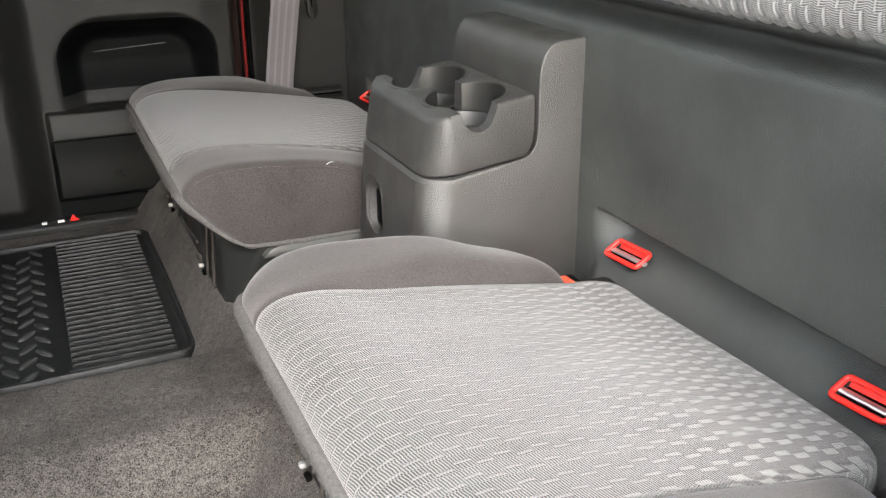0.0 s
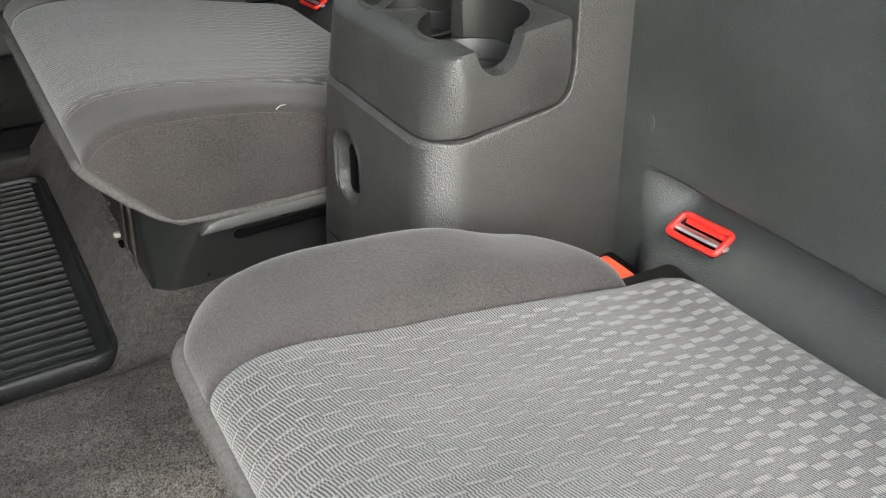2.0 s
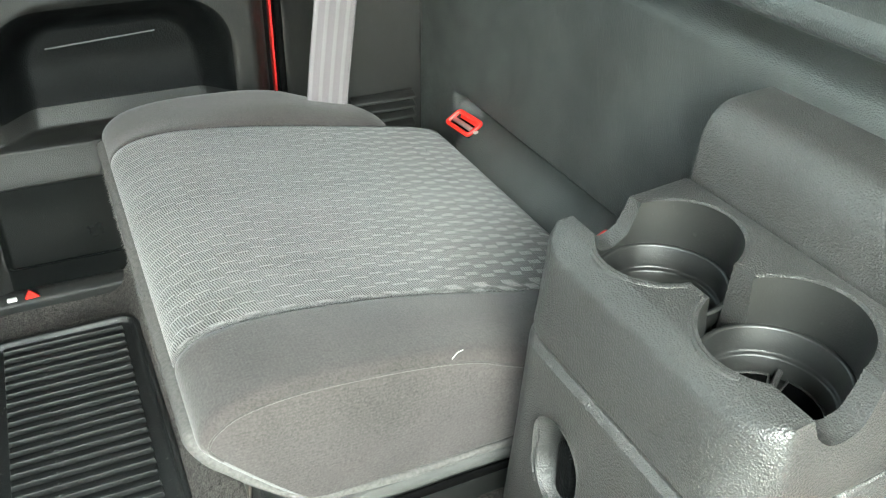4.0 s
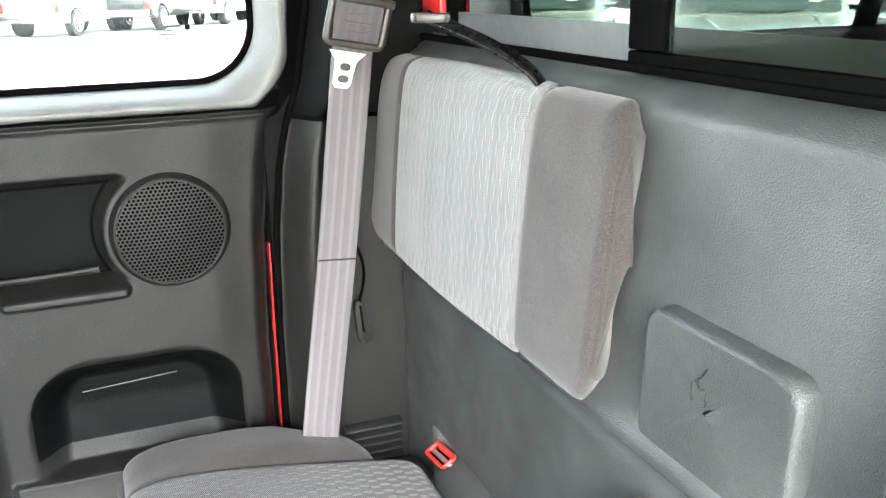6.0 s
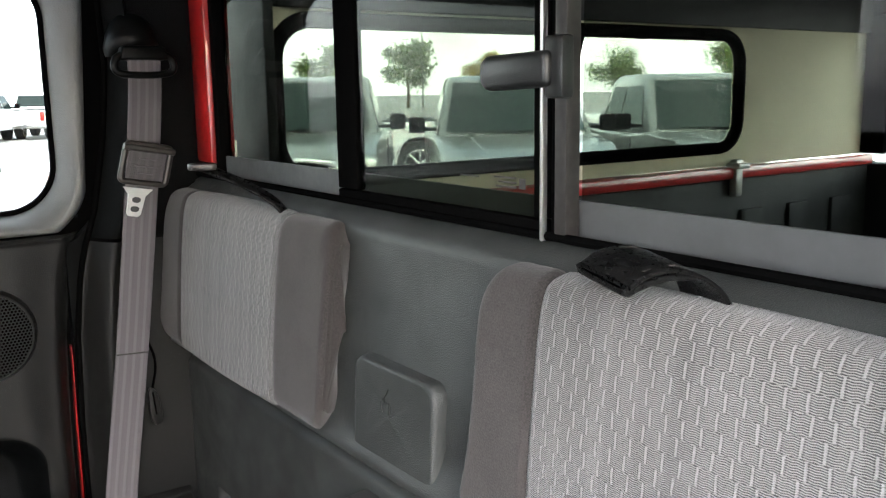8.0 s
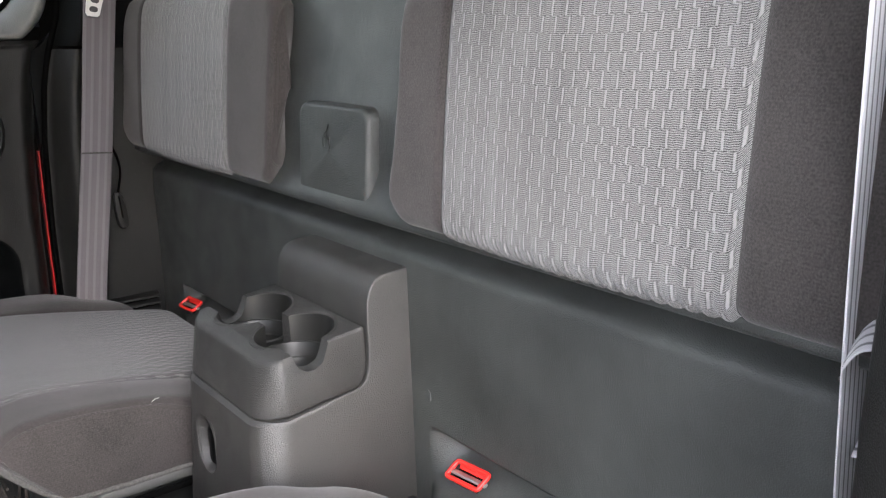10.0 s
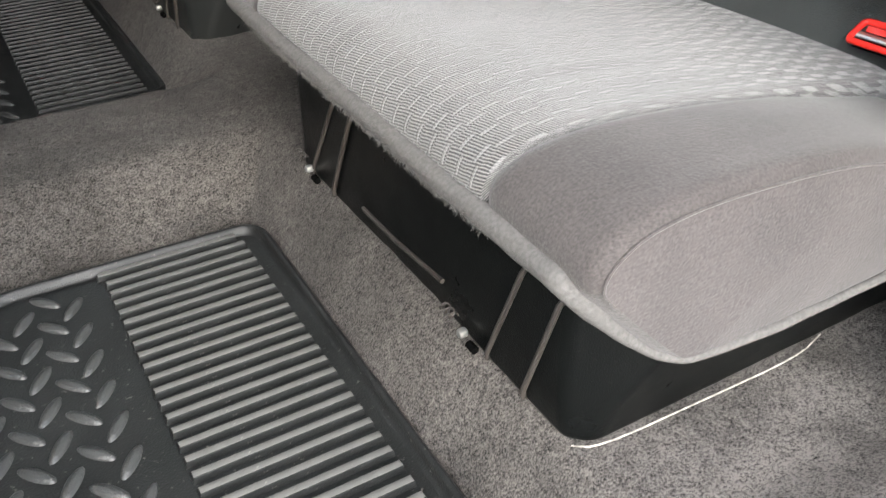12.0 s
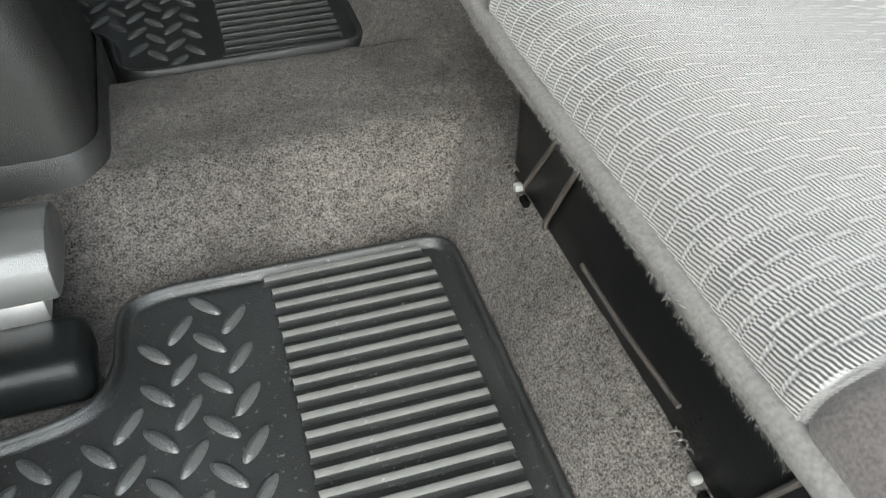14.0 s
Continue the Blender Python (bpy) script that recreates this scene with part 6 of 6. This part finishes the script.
part("corner_panel", box((0.345, -0.02, -0.09), (0.64, 0.10, 0.68), 0.02), "red_paint", shell)
part("hood", box((-2.6, 0.0, -0.15), (-1.42, 1.68, 0.42), 0.05, 3), "red_paint", shell)
GROUND = -0.78
for x in (-2.0, 1.75):
    for y in (0.05, 1.63):
        w = part("wheel", tube([(x, y - 0.12, GROUND + 0.38), (x, y + 0.12, GROUND + 0.38)], 0.38, 36), "tyre", shell)
        part("rim", tube([(x, y - 0.125, GROUND + 0.38), (x, y + 0.125, GROUND + 0.38)], 0.22, 24), "dull_steel", w)
part("frame_rails", box((-2.4, 0.5, -0.45), (2.6, 1.2, -0.28), 0.02), "gasket", shell)

# ---------------------------------------------------------------- outside: ground, parked trucks, trees, lamp posts
ground = thing("ground", (0, 0, GROUND), "pale sunlit concrete lot", "ground", kind="structure")
part("lot", sheet(np.array([[(x, y, GROUND) for y in (-400, -60, -15, 0, 15, 60, 400)] for x in (-400, -60, -15, 0, 15, 60, 400)])), "asphalt", ground)


def pickup(color, label, cap_on=False):
    """A parked full-size pickup, nose along +x, standing at its middle on z = 0."""
    ob = thing("pickup_truck", (0, 0, 0), label, "pickup truck", "parked trucks")
    ob.location = (0, 0, 0)
    side = [(-2.75, 0.52), (-2.78, 0.95), (-2.74, 1.12), (0.55, 1.14), (0.62, 1.16), (1.05, 1.18), (1.9, 1.13), (2.45, 1.05), (2.66, 0.95), (2.74, 0.75), (2.72, 0.48), (2.25, 0.42), (-2.4, 0.42)]
    b = bm_prism(side, "y", -0.95, 0.95)
    for v in b.verts:
        if v.co.x > 2.0:
            v.co.y *= 0.90
        if v.co.z > 1.0:
            v.co.y *= 0.965
    bmesh.ops.bevel(b, geom=b.edges[:], offset=0.055, segments=3, profile=0.5, affect="EDGES")
    body = bm_mesh(b)
    arches = [tube([(x, -1.2, 0.40), (x, 1.2, 0.40)], 0.47, 28) for x in (-1.75, 1.72)]
    body = cut(body, *arches)
    part("body", body, color, ob)
    cabp = [(-1.02, 1.12), (-0.80, 1.76), (-0.55, 1.82), (0.35, 1.82), (0.55, 1.78), (1.12, 1.15)]
    c = bm_prism(cabp, "y", -0.86, 0.86)
    for v in c.verts:
        if v.co.z > 1.5:
            v.co.y *= 0.82
    bmesh.ops.bevel(c, geom=c.edges[:], offset=0.05, segments=3, profile=0.5, affect="EDGES")
    part("cab", bm_mesh(c), color, ob)
    ws = [[(1.075 - 0.008, y * 0.76, 1.225), (0.607, y * 0.655, 1.745)] for y in (-1, -0.5, 0, 0.5, 1)]
    P = np.array([[(p[0] + 0.012 + 0.03 * (1 - (k - 2) ** 2 / 4), p[1], p[2]) for p in r] for k, r in enumerate(ws)])
    part("windscreen", sheet(P), "car_glass", ob, "dark reflecting windscreen")
    for s in (-1, 1):
        for x0, x1 in ((-0.72, -0.12), (-0.06, 0.70)):
            q = [(x0, 1.20), (x1 + (0.12 if x1 > 0.5 else 0), 1.20), (x1 - (0.22 if x1 > 0.5 else 0), 1.68), (x0 + (0.10 if x0 < -0.5 else 0), 1.68)]
            P = np.array([[(p, s * (0.868 - 0.148 * (z - 1.15) / 0.65 * 1.05), z) for p, z in (q[0], q[1])], [(p, s * (0.868 - 0.148 * (z - 1.15) / 0.65 * 1.05), z) for p, z in (q[3], q[2])]])
            part("side_window", sheet(P), "car_glass", ob)
        m = part("mirror", box((0.72, min(s * 0.98, s * 1.16), 1.20), (0.84, max(s * 0.98, s * 1.16), 1.38), 0.03), "gasket", ob, "black door mirror")
        part("mirror_arm", box((0.74, min(s * 0.85, s * 0.99), 1.22), (0.80, max(s * 0.85, s * 0.99), 1.26), 0.01), "gasket", m)
        lamp = [(s * 0.50, 0.80), (s * 0.84, 0.83), (s * 0.90, 0.98), (s * 0.82, 1.01), (s * 0.54, 0.97)]
        h = part("headlight", prism(lamp, "x", 2.50, 2.695, 0.02), "lamp_glass", ob, "clear headlight")
        for yy0, rr0 in ((0.60, 0.052), (0.75, 0.062)):
            part("reflector", tube([(2.690, s * yy0, 0.895), (2.705, s * yy0, 0.895)], rr0, 16), "gasket", h, "dark lamp bowl")
            part("lens", tube([(2.700, s * yy0, 0.895), (2.712, s * yy0, 0.895)], rr0 * 0.55, 12), "chrome", h)
        part("hood_ridge", tube([(1.15, s * 0.50, 1.175), (1.6, s * 0.47, 1.158), (2.1, s * 0.42, 1.098), (2.45, s * 0.37, 1.03)], 0.045, 8, flat=0.5), color, ob)
        part("wiper", tube([(1.13, s * 0.05 + 0.1, 1.20), (1.06, s * 0.35 + 0.1, 1.245), (1.02, s * 0.55 + 0.1, 1.27)], 0.009, 5), "gasket", ob)
        part("fog_lamp", tube([(2.85, s * 0.66, 0.55), (2.87, s * 0.66, 0.55)], 0.055, 14), "lamp_glass", ob)
        part("door_seam", box((0.66, min(s * 0.935, s * 0.953), 0.52), (0.672, max(s * 0.935, s * 0.953), 1.10)), "gasket", ob)
        part("taillight", box((-2.80, min(s * 0.78, s * 0.93), 0.72), (-2.74, max(s * 0.78, s * 0.93), 1.06), 0.015), "tail", ob, "red taillight")
        for x in (-1.75, 1.72):
            w = part("wheel", tube([(x, s * 0.68, 0.40), (x, s * 0.70, 0.40), (x, s * 0.92, 0.40), (x, s * 0.94, 0.40)], np.array([0.36, 0.40, 0.40, 0.37]), 32), "tyre", ob)
            rim = part("rim", tube([(x, s * 0.90, 0.40), (x, s * 0.945, 0.40)], 0.26, 24), "gasket", w)
            ring = part("rim_ring", tube([(x + 0.25 * math.cos(a), s * 0.948, 0.40 + 0.25 * math.sin(a)) for a in np.linspace(0, 2 * np.pi, 24, endpoint=False)], 0.018, 6, closed=True), "chrome", w)
            sp = [tube([(x + 0.03 * math.cos(a), s * 0.955, 0.40 + 0.03 * math.sin(a)), (x + 0.24 * math.cos(a), s * 0.950, 0.40 + 0.24 * math.sin(a))], 0.020, 6) for a in np.linspace(0, 2 * np.pi, 8, endpoint=False)]
            part("spokes", merge(*sp), "chrome", w)
    hexa = [(-0.46, 1.00), (0.46, 1.00), (0.53, 0.88), (0.44, 0.72), (-0.44, 0.72), (-0.53, 0.88)]
    part("grille", prism(hexa, "x", 2.60, 2.742, 0.015), "gasket", ob, "dark grille")
    part("grille_surround", tube([(2.745, p, q) for p, q in chaikin(hexa, 1)], 0.024, 8, closed=True), "chrome", ob, "bright grille surround")
    for z in (0.80, 0.86, 0.92):
        part("grille_bar", box((2.735, -0.49, z - 0.010), (2.756, 0.49, z + 0.010), 0.005), "chrome", ob)
    part("badge", tube([(2.755, 0.0, 0.86), (2.770, 0.0, 0.86)], 0.075, 20, flat=0.7), "chrome", ob)
    part("air_intake", box((2.84, -0.45, 0.49), (2.868, 0.45, 0.60), 0.01), "gasket", ob)
    part("sticker", box((1.045, 0.44, 1.30), (1.056, 0.56, 1.36)), "white", ob, "small white windscreen sticker")
    part("front_bumper", box((2.55, -0.92, 0.46), (2.86, 0.92, 0.68), 0.05, 3), "chrome", ob)
    part("rear_bumper", box((-2.92, -0.90, 0.48), (-2.70, 0.90, 0.68), 0.04, 3), "chrome", ob)
    part("tailgate", box((-2.805, -0.74, 0.72), (-2.77, 0.74, 1.08), 0.012), color, ob)
    part("rear_window", sheet(np.array([[(-0.992, y, 1.20), (-0.832, y * 0.86, 1.68)] for y in (-0.66, 0, 0.66)])), "car_glass", ob)
    part("bed_floor", box((-2.70, -0.80, 1.085), (-1.05, 0.80, 1.150), 0.01), "liner", ob)
    part("plate", box((2.86, -0.15, 0.50), (2.866, 0.15, 0.60)), "white", ob)
    return ob


def park(src, x, y, turn, color=None, lift=0.0):
    c = copy_thing(src, pose(x, y, GROUND + lift, 0, 0, turn))
    return c


silver = pickup("silver", "silver pickup parked nose towards the red truck")
silver.matrix_basis = pose(6.93, 8.49, GROUND - 0.08, 0, 0, 236.5)
park(silver, 5.20, 10.15, 236.5, lift=-0.05)
white = pickup("white_paint", "white pickup parked in a far row")
white.matrix_basis = pose(10.5, 12.5, GROUND - 0.05, 0, 0, 326)
dark = pickup("dark_paint", "black pickup parked in the far row")
dark.matrix_basis = pose(2.9, 34.5, GROUND, 0, 0, 62)
park(silver, 8.85, 7.3, 240, lift=-0.08)
for k, (src, x, y, turn) in enumerate(((dark, -3.0, 31.0, 62), (white, 0.2, 32.5, 62), (white, 5.4, 37.0, 62), (white, 8.0, 39.5, 62), (white, -6.2, 30.0, 62))):
    park(src, x, y, turn)
yellow = pickup("yellow_paint", "yellow pickup at the end of the row")
yellow.matrix_basis = pose(10.6, 42.0, GROUND, 0, 0, 62)


def tree(x, y, h, r, leaf, label, seed):
    rnd = random.Random(seed)
    ob = thing("tree", (x, y, GROUND), label, "tree", "trees beyond the lot")
    limbs = [tube([(x, y, GROUND), (x + 0.1, y, GROUND + h * 0.3), (x - 0.05, y + 0.1, GROUND + h * 0.6), (x, y, GROUND + h * 0.85)], np.array([0.22, 0.17, 0.10, 0.03]) * h / 7, 8)]
    tips = []
    for k in range(11):
        a, z = rnd.uniform(0, 6.28), rnd.uniform(0.35, 0.8)
        e = Vector((x + math.cos(a) * r * rnd.uniform(0.5, 0.95), y + math.sin(a) * r * rnd.uniform(0.5, 0.95), GROUND + h * min(1, z + rnd.uniform(0.05, 0.25))))
        s = Vector((x, y, GROUND + h * z * 0.8))
        limbs.append(tube([s, s.lerp(e, 0.5) + Vector((0, 0, 0.15)), e], np.array([0.07, 0.045, 0.015]) * h / 7, 6))
        tips += [e, s.lerp(e, 0.7)]
    part("trunk", merge(*limbs), "bark", ob)
    vs, fs = [], []
    for k in range(4200):
        t = rnd.choice(tips)
        c = t + Vector((rnd.gauss(0, 1), rnd.gauss(0, 1), rnd.gauss(0, 0.8))) * r * 0.19
        a, b = Vector((rnd.gauss(0, 1), rnd.gauss(0, 1), rnd.gauss(0, 1))).normalized(), Vector((rnd.gauss(0, 1), rnd.gauss(0, 1), rnd.gauss(0, 1))).normalized()
        s = rnd.uniform(0.12, 0.26)
        n0 = len(vs)
        vs += [c - a * s, c + b * s * 0.6, c + a * s, c - b * s * 0.6]
        fs.append((n0, n0 + 1, n0 + 2, n0 + 3))
    part("crown", mesh_of(vs, fs), leaf, ob, kind="stuff")


tree(38.7, 72.1, 5.4, 2.4, "leaf", "green tree beyond the parked trucks", 1)
tree(51.3, 78.0, 6.2, 2.6, "leaf", "green tree beside a lamp post", 2)
tree(60.4, 76.7, 5.2, 2.2, "leaf_dry", "small tree with yellowing leaves", 3)
tree(88.0, 63.0, 6.2, 4.0, "leaf", "broad green tree behind the trucks", 4)
tree(88.0, 84.0, 6.6, 3.6, "leaf", "green tree behind the lot", 5)

for x, y in ((51.9, 76.1), (20.0, 62.0)):
    lp = thing("lamp_post", (x, y, GROUND), "dark parking-lot lamp post", "lamp post", "lamp posts")
    part("post", tube([(x, y, GROUND), (x, y, 5.0), (x, y, 9.0)], np.array([0.09, 0.075, 0.06]), 10), "pole", lp)
    part("lamp_head", box((x - 0.8, y - 0.16, 8.9), (x + 0.05, y + 0.16, 9.05), 0.03), "pole", lp)
